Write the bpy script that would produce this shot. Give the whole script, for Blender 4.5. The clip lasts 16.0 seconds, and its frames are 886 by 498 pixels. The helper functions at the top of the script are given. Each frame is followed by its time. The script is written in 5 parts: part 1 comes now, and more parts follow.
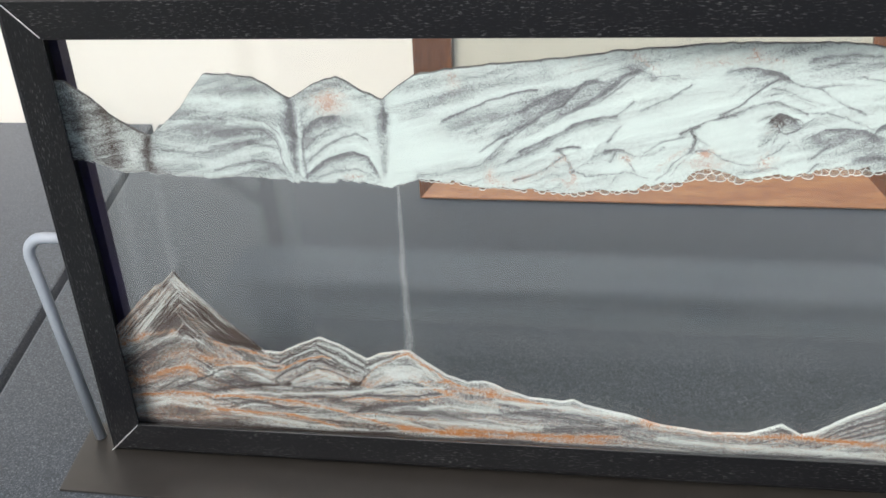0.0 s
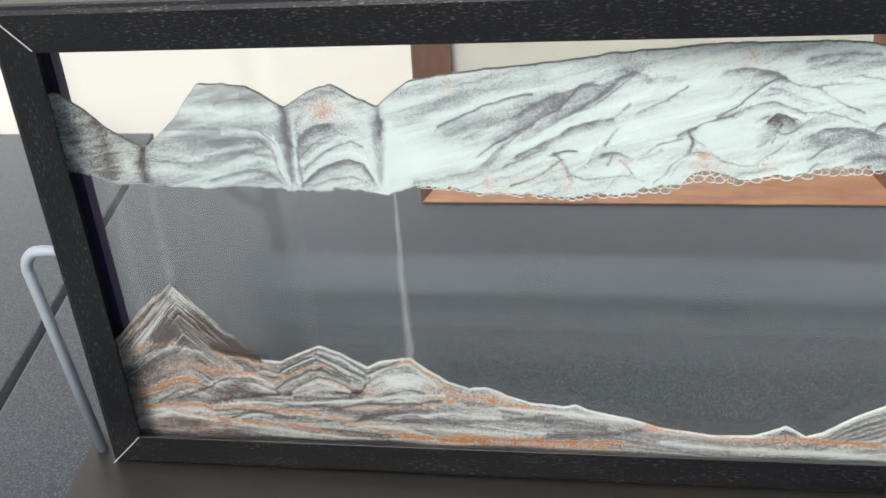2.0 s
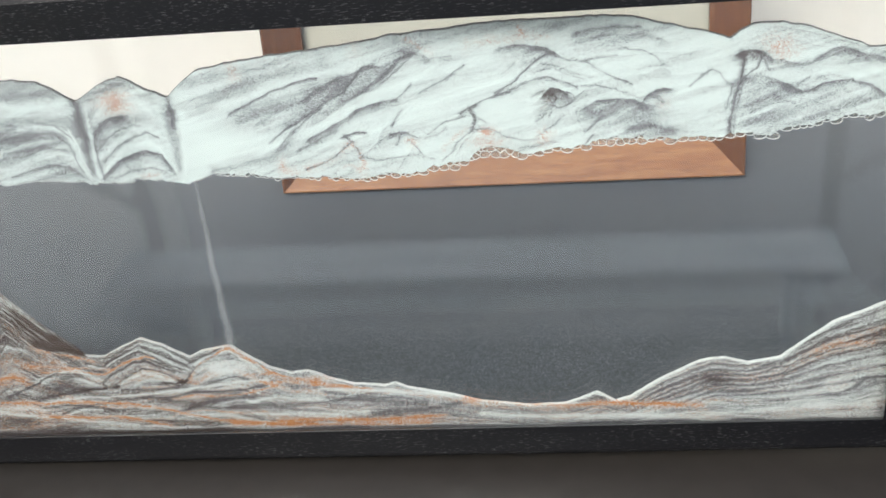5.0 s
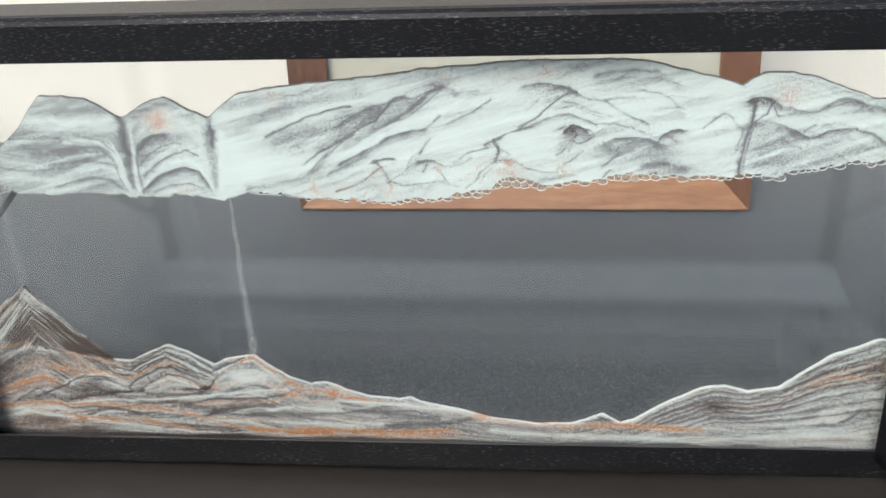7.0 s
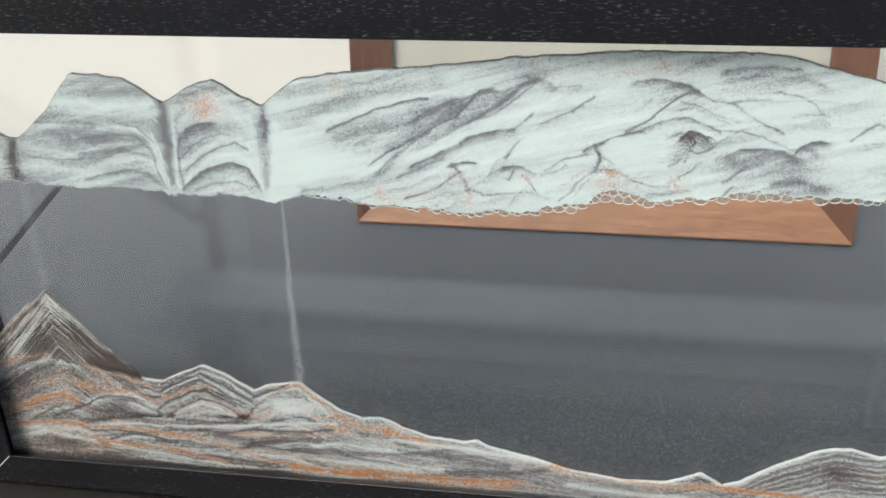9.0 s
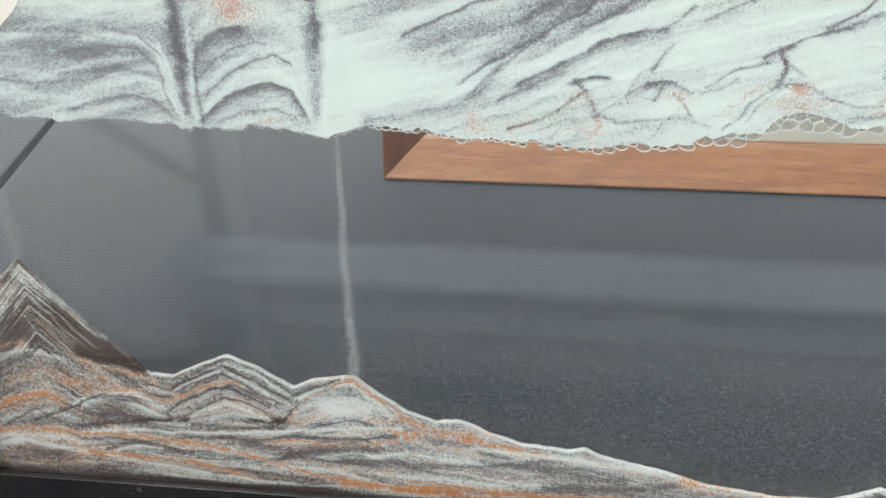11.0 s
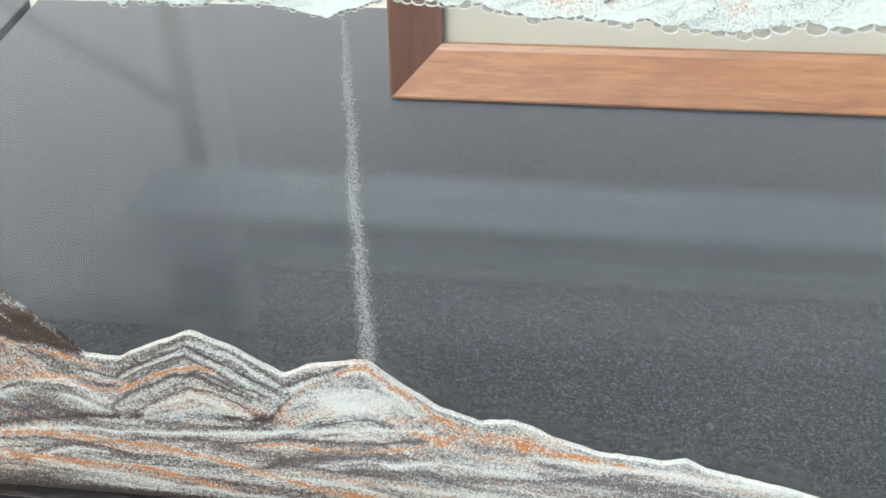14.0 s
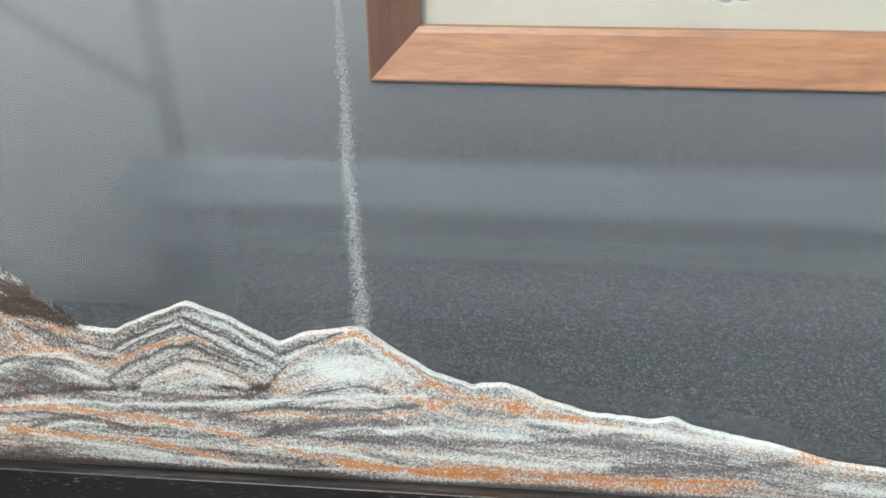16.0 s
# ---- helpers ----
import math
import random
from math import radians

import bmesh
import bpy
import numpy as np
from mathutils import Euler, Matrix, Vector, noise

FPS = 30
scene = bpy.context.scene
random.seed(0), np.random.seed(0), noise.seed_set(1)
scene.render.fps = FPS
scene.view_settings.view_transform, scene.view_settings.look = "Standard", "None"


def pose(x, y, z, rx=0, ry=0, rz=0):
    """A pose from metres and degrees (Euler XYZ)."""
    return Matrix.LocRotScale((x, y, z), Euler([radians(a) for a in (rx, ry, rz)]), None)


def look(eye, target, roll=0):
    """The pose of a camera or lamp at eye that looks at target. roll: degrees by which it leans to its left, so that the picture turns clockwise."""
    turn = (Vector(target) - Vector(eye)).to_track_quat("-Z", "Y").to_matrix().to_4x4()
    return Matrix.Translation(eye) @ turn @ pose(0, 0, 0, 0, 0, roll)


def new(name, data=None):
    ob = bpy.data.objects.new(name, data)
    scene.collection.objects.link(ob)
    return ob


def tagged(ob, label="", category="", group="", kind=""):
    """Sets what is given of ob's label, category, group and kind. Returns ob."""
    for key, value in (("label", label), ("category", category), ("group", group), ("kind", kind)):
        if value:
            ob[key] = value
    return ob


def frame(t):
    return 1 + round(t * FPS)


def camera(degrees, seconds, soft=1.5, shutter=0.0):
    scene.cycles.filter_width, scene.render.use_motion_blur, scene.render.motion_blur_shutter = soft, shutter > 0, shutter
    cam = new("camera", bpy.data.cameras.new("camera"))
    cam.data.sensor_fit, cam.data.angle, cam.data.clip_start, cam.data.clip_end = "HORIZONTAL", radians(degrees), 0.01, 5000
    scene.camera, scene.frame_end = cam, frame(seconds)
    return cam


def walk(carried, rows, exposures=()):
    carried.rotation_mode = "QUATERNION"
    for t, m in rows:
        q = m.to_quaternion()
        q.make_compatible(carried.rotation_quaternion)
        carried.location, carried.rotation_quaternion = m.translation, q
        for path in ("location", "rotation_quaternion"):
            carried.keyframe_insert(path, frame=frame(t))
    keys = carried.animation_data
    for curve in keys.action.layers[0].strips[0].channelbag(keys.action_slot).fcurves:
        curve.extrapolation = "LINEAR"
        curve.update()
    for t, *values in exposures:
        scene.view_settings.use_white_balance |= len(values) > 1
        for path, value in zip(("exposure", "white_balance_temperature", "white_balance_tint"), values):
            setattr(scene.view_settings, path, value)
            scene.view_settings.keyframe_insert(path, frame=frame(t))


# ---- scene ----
cam = camera(47.0, 16.0, soft=1.6)
LEAN = -1.97                     # the sand picture tips a little forward on its pivots
PICTURE = pose(0, 0, 0.001, -LEAN, 0, 0)
PATH = [
    (0, (0.1205, -0.5001, 0.4082), (-0.0541, 0.3756, -0.0419), -3.25),
    (0.5, (0.1212, -0.5000, 0.4122), (-0.0571, 0.3770, -0.0340), -3.92),
    (1, (0.1217, -0.4976, 0.4093), (-0.0562, 0.3791, -0.0377), -4.28),
    (1.5, (0.1190, -0.4985, 0.4115), (-0.0620, 0.3785, -0.0336), -4.31),
    (2, (0.1249, -0.4945, 0.4084), (-0.0572, 0.3808, -0.0396), -4.47),
    (2.5, (0.1313, -0.4930, 0.4092), (-0.0503, 0.3810, -0.0415), -4.69),
    (3, (0.1343, -0.5007, 0.4106), (-0.0503, 0.3731, -0.0393), -4.72),
    (3.5, (0.1373, -0.5062, 0.4128), (-0.0385, 0.3696, -0.0369), -4.60),
    (4, (0.1636, -0.5015, 0.4103), (-0.0049, 0.3734, -0.0438), -5.40),
    (4.5, (0.1851, -0.4995, 0.4038), (0.0333, 0.3764, -0.0542), -5.78),
    (5, (0.2003, -0.4973, 0.4022), (0.0762, 0.3823, -0.0570), -5.53),
    (7.5, (0.1867, -0.5256, 0.4209), (0.0534, 0.3657, -0.0126), -2.45),
    (8, (0.1793, -0.5087, 0.4080), (0.0291, 0.3843, -0.0162), -1.94),
    (8.5, (0.1737, -0.4823, 0.4004), (0.0105, 0.4066, -0.0277), -1.41),
    (9, (0.1649, -0.4510, 0.3813), (-0.0055, 0.4392, -0.0411), -1.64),
    (9.5, (0.1382, -0.4190, 0.3657), (-0.0205, 0.4689, -0.0660), -1.50),
    (10, (0.1211, -0.3946, 0.3510), (-0.0439, 0.4871, -0.0910), -2.01),
    (12.5, (0.0681, -0.2646, 0.2816), (-0.0563, 0.6146, -0.1783), -1.01),
    (13, (0.0635, -0.2429, 0.2720), (-0.0628, 0.6287, -0.2017), -1.21),
    (13.5, (0.0613, -0.2411, 0.2690), (-0.0753, 0.6173, -0.2255), -1.45),
    (14, (0.0612, -0.2409, 0.2679), (-0.0799, 0.6079, -0.2417), -1.52),
    (14.5, (0.0624, -0.2410, 0.2673), (-0.0817, 0.6010, -0.2527), -1.77),
    (15, (0.0618, -0.2429, 0.2659), (-0.0921, 0.5945, -0.2586), -2.37),
    (15.5, (0.0601, -0.2465, 0.2649), (-0.0907, 0.5878, -0.2654), -2.45),
    (16, (0.0574, -0.2513, 0.2656), (-0.0580, 0.5963, -0.2524), -1.65),
]
walk(cam, [(t, look(eye, target, roll)) for t, eye, target, roll in PATH],
     exposures=[(0.0, 0.68, 6150, 9), (5.0, 0.72, 6150, 9), (8.5, 0.53, 6170, 9), (10.0, 0.50, 6170, 9), (12.5, 0.74, 6150, 8), (13.2, 0.86, 6120, 8), (16.0, 0.98, 6060, 8)])

# ---- world and sun: a bright overcast day outside, the stall open to the front ----
world = bpy.data.worlds.new("overcast_sky")
scene.world = world
world.use_nodes = True
wn = world.node_tree.nodes
sky = wn.new("ShaderNodeTexSky")
sky.sky_type = "NISHITA"
sky.sun_disc = False
sky.sun_elevation, sky.sun_rotation = radians(44), radians(200)
sky.air_density, sky.dust_density = 1.0, 4.0
world.node_tree.links.new(sky.outputs["Color"], wn["Background"].inputs["Color"])
wn["Background"].inputs["Strength"].default_value = 0.11
sun = new("sun", bpy.data.lights.new("sun", "SUN"))
sun.data.energy, sun.data.angle, sun.data.color = 1.4, radians(25), (1.0, 0.99, 0.97)
sun.matrix_world = look((-0.8, -2.7, 2.7), (0, 0, 0))

# ---- materials ----
def shader(name):
    m = bpy.data.materials.new(name)
    m.use_nodes = True
    nt = m.node_tree
    return m, nt.nodes, nt.links, nt.nodes["Principled BSDF"]


def node(nodes, kind, **values):
    n = nodes.new(kind)
    for key, value in values.items():
        n.inputs[key].default_value = value
    return n


def coords(nodes, links, scale=(1, 1, 1)):
    tc = nodes.new("ShaderNodeTexCoord")
    mp = nodes.new("ShaderNodeMapping")
    mp.inputs["Scale"].default_value = scale
    links.new(tc.outputs["Object"], mp.inputs["Vector"])
    return mp.outputs["Vector"]


def ramp(nodes, links, source, stops):
    r = nodes.new("ShaderNodeValToRGB")
    while len(r.color_ramp.elements) < len(stops):
        r.color_ramp.elements.new(0.5)
    for e, (p, c) in zip(r.color_ramp.elements, stops):
        e.position, e.color = p, (*c, 1)
    links.new(source, r.inputs["Fac"])
    return r.outputs["Color"]


def mixed(nodes, links, fac, a, b, mode="MIX"):
    m = nodes.new("ShaderNodeMix")
    m.data_type, m.blend_type = "RGBA", mode
    for slot, v in ((0, fac), (6, a), (7, b)):
        if isinstance(v, (int, float)):
            m.inputs[slot].default_value = v
        elif isinstance(v, tuple):
            m.inputs[slot].default_value = (*v, 1)
        else:
            links.new(v, m.inputs[slot])
    return m.outputs[2]


def math_node(nodes, links, op, a, b=0.0, clamp=False):
    m = nodes.new("ShaderNodeMath")
    m.operation, m.use_clamp = op, clamp
    for i, v in enumerate((a, b)):
        if isinstance(v, (int, float)):
            m.inputs[i].default_value = v
        else:
            links.new(v, m.inputs[i])
    return m.outputs[0]


def bump(nodes, links, bsdf, height, strength, distance):
    b = node(nodes, "ShaderNodeBump", Strength=strength, Distance=distance)
    links.new(height, b.inputs["Height"])
    links.new(b.outputs["Normal"], bsdf.inputs["Normal"])


def black_wood():
    """Black-stained open-pored wood with pale flecks in its pores, running along x of the part."""
    m, n, l, b = shader("black_stained_wood")
    v = coords(n, l, (260, 1500, 1500))
    pores = node(n, "ShaderNodeTexNoise", Scale=1.0, Detail=3.0, Roughness=0.6)
    l.new(v, pores.inputs["Vector"])
    wide = node(n, "ShaderNodeTexNoise", Scale=14.0, Detail=2.0)
    l.new(coords(n, l), wide.inputs["Vector"])
    base = mixed(n, l, wide.outputs["Fac"], (0.0025, 0.0025, 0.003), (0.007, 0.007, 0.008))
    fleck = ramp(n, l, pores.outputs["Fac"], [(0.575, (0, 0, 0)), (0.66, (1, 1, 1))])
    zone = node(n, "ShaderNodeTexNoise", Scale=1.0, Detail=2.0)
    l.new(coords(n, l, (22, 90, 90)), zone.inputs["Vector"])
    fleck = math_node(n, l, "MULTIPLY", fleck, ramp(n, l, zone.outputs["Fac"], [(0.38, (0.15, 0.15, 0.15)), (0.58, (1, 1, 1))]))
    l.new(mixed(n, l, fleck, base, (0.095, 0.095, 0.092)), b.inputs["Base Color"])
    b.inputs["Roughness"].default_value = 0.32
    b.inputs["Specular IOR Level"].default_value = 0.3
    bump(n, l, b, pores.outputs["Fac"], 0.25, 0.0004)
    return m


def brown_wood(name="mahogany_brown_wood", deep=0.0):
    """Warm reddish-brown wood with long grain along x of the part."""
    m, n, l, b = shader(name)
    v = coords(n, l, (14, 160, 160))
    grain = node(n, "ShaderNodeTexNoise", Scale=1.0, Detail=5.0, Roughness=0.62, Distortion=0.6)
    l.new(v, grain.inputs["Vector"])
    streak = node(n, "ShaderNodeTexNoise", Scale=1.0, Detail=2.0)
    l.new(coords(n, l, (80, 1300, 1300)), streak.inputs["Vector"])
    broad = node(n, "ShaderNodeTexNoise", Scale=1.0, Detail=2.0, Distortion=2.6)
    l.new(coords(n, l, (9, 30, 30)), broad.inputs["Vector"])
    c = ramp(n, l, grain.outputs["Fac"], [(0.3, (0.25, 0.100, 0.036)), (0.5, (0.325, 0.142, 0.050)), (0.72, (0.39, 0.185, 0.068))])
    c = mixed(n, l, ramp(n, l, broad.outputs["Fac"], [(0.5, (0, 0, 0)), (0.68, (0.4, 0.4, 0.4))]), c, (0.20, 0.075, 0.028))
    c = mixed(n, l, ramp(n, l, streak.outputs["Fac"], [(0.55, (0, 0, 0)), (0.64, (0.6, 0.6, 0.6))]), c, (0.15, 0.055, 0.024))
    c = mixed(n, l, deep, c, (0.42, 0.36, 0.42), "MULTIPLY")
    l.new(c, b.inputs["Base Color"])
    b.inputs["Roughness"].default_value = 0.4
    bump(n, l, b, streak.outputs["Fac"], 0.15, 0.0003)
    return m


def grey_cloth():
    """Dark blue-grey felt-like table covering with a fine speckle."""
    m, n, l, b = shader("dark_grey_felt")
    fine = node(n, "ShaderNodeTexVoronoi", Scale=1300.0)
    l.new(coords(n, l), fine.inputs["Vector"])
    split = n.new("ShaderNodeSeparateColor")
    l.new(fine.outputs["Color"], split.inputs[0])
    broad = node(n, "ShaderNodeTexNoise", Scale=420.0, Detail=2.0, Roughness=0.7)
    l.new(coords(n, l), broad.inputs["Vector"])
    pick = math_node(n, l, "ADD", math_node(n, l, "MULTIPLY", split.outputs[0], 0.6), math_node(n, l, "MULTIPLY", broad.outputs["Fac"], 0.4))
    blotch = node(n, "ShaderNodeTexNoise", Scale=16.0, Detail=3.0)
    l.new(coords(n, l), blotch.inputs["Vector"])
    c = ramp(n, l, pick, [(0.18, (0.017, 0.020, 0.022)), (0.50, (0.038, 0.045, 0.051)), (0.70, (0.074, 0.084, 0.092)), (0.82, (0.14, 0.155, 0.168))])
    c = mixed(n, l, math_node(n, l, "MULTIPLY", blotch.outputs["Fac"], 0.25), c, (0.058, 0.065, 0.070))
    l.new(c, b.inputs["Base Color"])
    b.inputs["Roughness"].default_value = 0.9
    b.inputs["Specular IOR Level"].default_value = 0.25
    b.inputs["Sheen Weight"].default_value = 0.6
    b.inputs["Sheen Roughness"].default_value = 0.4
    bump(n, l, b, broad.outputs["Fac"], 0.05, 0.0002)
    return m


def plain(name, colour, rough, metal=0.0, speckle=0.12, scale=40.0, relief=0.1):
    m, n, l, b = shader(name)
    noise_a = node(n, "ShaderNodeTexNoise", Scale=scale, Detail=4.0)
    l.new(coords(n, l), noise_a.inputs["Vector"])
    lo = tuple(c * (1 - speckle) for c in colour)
    hi = tuple(min(1, c * (1 + speckle)) for c in colour)
    l.new(mixed(n, l, noise_a.outputs["Fac"], lo, hi), b.inputs["Base Color"])
    b.inputs["Roughness"].default_value, b.inputs["Metallic"].default_value = rough, metal
    bump(n, l, b, noise_a.outputs["Fac"], relief, 0.001)
    return m


def fabric_wall(name, low, high, through_share):
    """Thin cloth: daylight comes through it from outside."""
    m, n, l, b = shader(name)
    weave = node(n, "ShaderNodeTexNoise", Scale=3.0, Detail=3.0)
    l.new(coords(n, l), weave.inputs["Vector"])
    c = mixed(n, l, weave.outputs["Fac"], low, high)
    l.new(c, b.inputs["Base Color"])
    b.inputs["Roughness"].default_value = 0.9
    tr = n.new("ShaderNodeBsdfTranslucent")
    l.new(c, tr.inputs["Color"])
    mx = n.new("ShaderNodeMixShader")
    mx.inputs[0].default_value = through_share
    l.new(b.outputs[0], mx.inputs[1])
    l.new(tr.outputs[0], mx.inputs[2])
    l.new(mx.outputs[0], n["Material Output"].inputs["Surface"])
    return m


def pane_glass(name, tint=(0.985, 0.993, 0.99)):
    """Thin clear float glass: straight through, with a Fresnel gloss."""
    m, n, l, b = shader(name)
    clear = n.new("ShaderNodeBsdfTransparent")
    clear.inputs["Color"].default_value = (*tint, 1)
    gloss = node(n, "ShaderNodeBsdfGlossy", Roughness=0.005)
    facing = node(n, "ShaderNodeLayerWeight", Blend=0.5).outputs["Facing"]
    fall = math_node(n, l, "MULTIPLY", math_node(n, l, "POWER", facing, 5.0), 0.96)
    fres = math_node(n, l, "ADD", fall, 0.035)
    mx = n.new("ShaderNodeMixShader")
    l.new(fres, mx.inputs[0])
    l.new(clear.outputs[0], mx.inputs[1])
    l.new(gloss.outputs[0], mx.inputs[2])
    l.new(mx.outputs[0], n["Material Output"].inputs["Surface"])
    return m


def sand():
    """Loose coloured sand: white, near-black and rust grains, mixed as the strata attributes say."""
    m, n, l, b = shader("layered_sand")
    v = coords(n, l)

    def grain(scale, w):
        g = node(n, "ShaderNodeTexVoronoi", Scale=scale)
        g.voronoi_dimensions = "3D"
        off = n.new("ShaderNodeVectorMath")
        off.operation = "ADD"
        off.inputs[1].default_value = (w, w * 0.7, w * 1.3)
        l.new(v, off.inputs[0])
        l.new(off.outputs[0], g.inputs["Vector"])
        sep = n.new("ShaderNodeSeparateColor")
        l.new(g.outputs["Color"], sep.inputs[0])
        return sep.outputs

    def attribute(name):
        a = n.new("ShaderNodeAttribute")
        a.attribute_name = name
        return a.outputs["Fac"]

    g1, g2 = grain(3800.0, 0.0), grain(2300.0, 3.1)
    pick = math_node(n, l, "ADD", math_node(n, l, "MULTIPLY", g1[0], 0.55), math_node(n, l, "MULTIPLY", g2[0], 0.45))

    steep = math_node(n, l, "SUBTRACT", 2.5, math_node(n, l, "MULTIPLY", attribute("cool"), 0.8))
    lift = math_node(n, l, "MULTIPLY", attribute("cool"), 0.085)

    def share(name, offset, source):
        # grains whose chance lies under the share take the colour; the soft step keeps part-grains
        d = math_node(n, l, "SUBTRACT", math_node(n, l, "MULTIPLY", attribute(name), 1.3), math_node(n, l, "ADD", math_node(n, l, "ADD", source, offset), lift))
        return math_node(n, l, "ADD", math_node(n, l, "MULTIPLY", d, 2.0 if name == "rust" else steep), 0.5, clamp=True)

    white = mixed(n, l, g2[1], (0.61, 0.70, 0.648), (0.715, 0.785, 0.73))
    white = mixed(n, l, attribute("cool"), mixed(n, l, g2[1], (0.46, 0.475, 0.45), (0.63, 0.645, 0.61)), white)
    rust = mixed(n, l, g1[2], (0.36, 0.130, 0.036), (0.54, 0.25, 0.095))
    rust = mixed(n, l, math_node(n, l, "MULTIPLY", math_node(n, l, "SUBTRACT", attribute("cool"), 0.45), 1.6, clamp=True), rust, mixed(n, l, g1[2], (0.42, 0.24, 0.18), (0.60, 0.44, 0.37)))
    dark = mixed(n, l, g1[1], (0.030, 0.028, 0.031), (0.15, 0.135, 0.14))
    dark = mixed(n, l, attribute("cool"), dark, mixed(n, l, g1[1], (0.10, 0.10, 0.105), (0.27, 0.272, 0.276)))
    dark = mixed(n, l, attribute("brown"), dark, (0.052, 0.033, 0.024))
    tone = math_node(n, l, "MULTIPLY", math_node(n, l, "MULTIPLY", attribute("dark"), attribute("cool")), 0.85)
    tone = math_node(n, l, "MINIMUM", tone, 0.8)
    white = mixed(n, l, tone, white, mixed(n, l, g1[1], (0.25, 0.265, 0.27), (0.40, 0.42, 0.42)))
    c = mixed(n, l, share("rust", 0.12, g2[2]), white, rust)
    c = mixed(n, l, share("dark", 0.09, pick), c, dark)
    l.new(c, b.inputs["Base Color"])
    b.inputs["Roughness"].default_value = 0.85
    b.inputs["Specular IOR Level"].default_value = 0.2
    bump(n, l, b, g1[0], 0.3, 0.0003)
    return m


BLACK, BROWN, CLOTH = black_wood(), brown_wood(), grey_cloth()
# the same brown multiplied darker, for the side rails of the brown picture
SIDE_BROWN = brown_wood("darkened_brown_wood", 0.8)
PLATE = plain("brown_black_lacquer", (0.030, 0.0265, 0.0225), 0.36, speckle=0.25, scale=60)
WIRE = plain("grey_painted_steel", (0.34, 0.37, 0.40), 0.35, metal=0.0, speckle=0.08, scale=300)
TENT = fabric_wall("cream_tent_cloth", (0.94, 0.89, 0.79), (0.97, 0.93, 0.85), 0.3)
BACKING = plain("cream_backing_sheet", (0.60, 0.56, 0.455), 0.8, speckle=0.06, scale=20)
GLASS = pane_glass("clear_pane")
SAND = sand()
DARK = plain("dark_rubber_seal", (0.012, 0.011, 0.016), 0.5)
VIOLET = plain("dark_violet_lip", (0.020, 0.015, 0.052), 0.5, scale=90)
PALE = plain("pale_blue_grey_paint", (0.55, 0.62, 0.65), 0.6, scale=6)
POST = plain("dark_steel_post", (0.06, 0.065, 0.07), 0.5)
BOARD = fabric_wall("white_reflector_cloth", (0.80, 0.83, 0.84), (0.88, 0.90, 0.90), 0.42)
MAT = plain("dark_added_ground", (0.22, 0.235, 0.245), 0.9, scale=4, speckle=0.2)
GROUND = plain("pale_paving", (0.47, 0.48, 0.47), 0.9, scale=1.5, speckle=0.25)
def bubble_film():
    """Thin grey-beige skin of a bubble, half seen through."""
    m, n, l, b = shader("bubble_film")
    b.inputs["Base Color"].default_value = (0.33, 0.315, 0.265, 1)
    b.inputs["Roughness"].default_value = 0.2
    clear = n.new("ShaderNodeBsdfTransparent")
    mx = n.new("ShaderNodeMixShader")
    mx.inputs[0].default_value = 0.5
    l.new(clear.outputs[0], mx.inputs[1])
    l.new(b.outputs[0], mx.inputs[2])
    l.new(mx.outputs[0], n["Material Output"].inputs["Surface"])
    return m


FILM = bubble_film()
RIM = plain("bubble_rim", (0.66, 0.68, 0.66), 0.18, speckle=0.05, scale=200, relief=0.0)
FALL = plain("falling_grains", (0.36, 0.37, 0.365), 0.8, speckle=0.4, scale=3000, relief=0.0)
WORN = plain("worn_pale_edge", (0.55, 0.55, 0.54), 0.6, speckle=0.5, scale=600)


# ---- mesh helpers ----
def part(name, bm, material, parent=None, label="", smooth=False):
    me = bpy.data.meshes.new(name)
    bm.to_mesh(me)
    bm.free()
    me.materials.append(material)
    if smooth:
        me.shade_smooth()
    ob = new(name, me)
    ob.parent = parent
    return tagged(ob, label) if label else ob


def box(size, at=(0, 0, 0), bevel=0.0):
    bm = bmesh.new()
    bmesh.ops.create_cube(bm, size=1, matrix=Matrix.Translation(at) @ Matrix.Diagonal((*size, 1)))
    if bevel:
        bmesh.ops.bevel(bm, geom=bm.edges[:], offset=bevel, segments=2, affect="EDGES", profile=0.6)
    return bm


def rail(length, section, mitre):
    """A mitred frame rail along x. section: (distance in from the outer edge, depth) pairs, closed. Ends are cut by the distance in."""
    bm = bmesh.new()
    rings = []
    for s in (-1, 1):
        rings.append([bm.verts.new((s * (length / 2 - (d if mitre else 0)), y, d)) for d, y in section])
    n = len(section)
    for i in range(n):
        j = (i + 1) % n
        bm.faces.new((rings[0][i], rings[0][j], rings[1][j], rings[1][i]))
    bm.faces.new(rings[0][::-1])
    bm.faces.new(rings[1])
    bmesh.ops.recalc_face_normals(bm, faces=bm.faces)
    return bm


def tube(points, radius, sides=12):
    """A round rod along a polyline."""
    bm = bmesh.new()
    pts = [Vector(p) for p in points]
    rings = []
    side = None
    for i, p in enumerate(pts):
        way = (pts[min(i + 1, len(pts) - 1)] - pts[max(i - 1, 0)]).normalized()
        side = (side - way * side.dot(way)).normalized() if side else way.orthogonal().normalized()
        up = way.cross(side)
        rings.append([bm.verts.new(p + radius * (math.cos(a) * side + math.sin(a) * up))
                      for a in (2 * math.pi * k / sides for k in range(sides))])
    for a, b in zip(rings, rings[1:]):
        for k in range(sides):
            j = (k + 1) % sides
            bm.faces.new((a[k], a[j], b[j], b[k]))
    bm.faces.new(rings[0][::-1])
    bm.faces.new(rings[-1])
    return bm


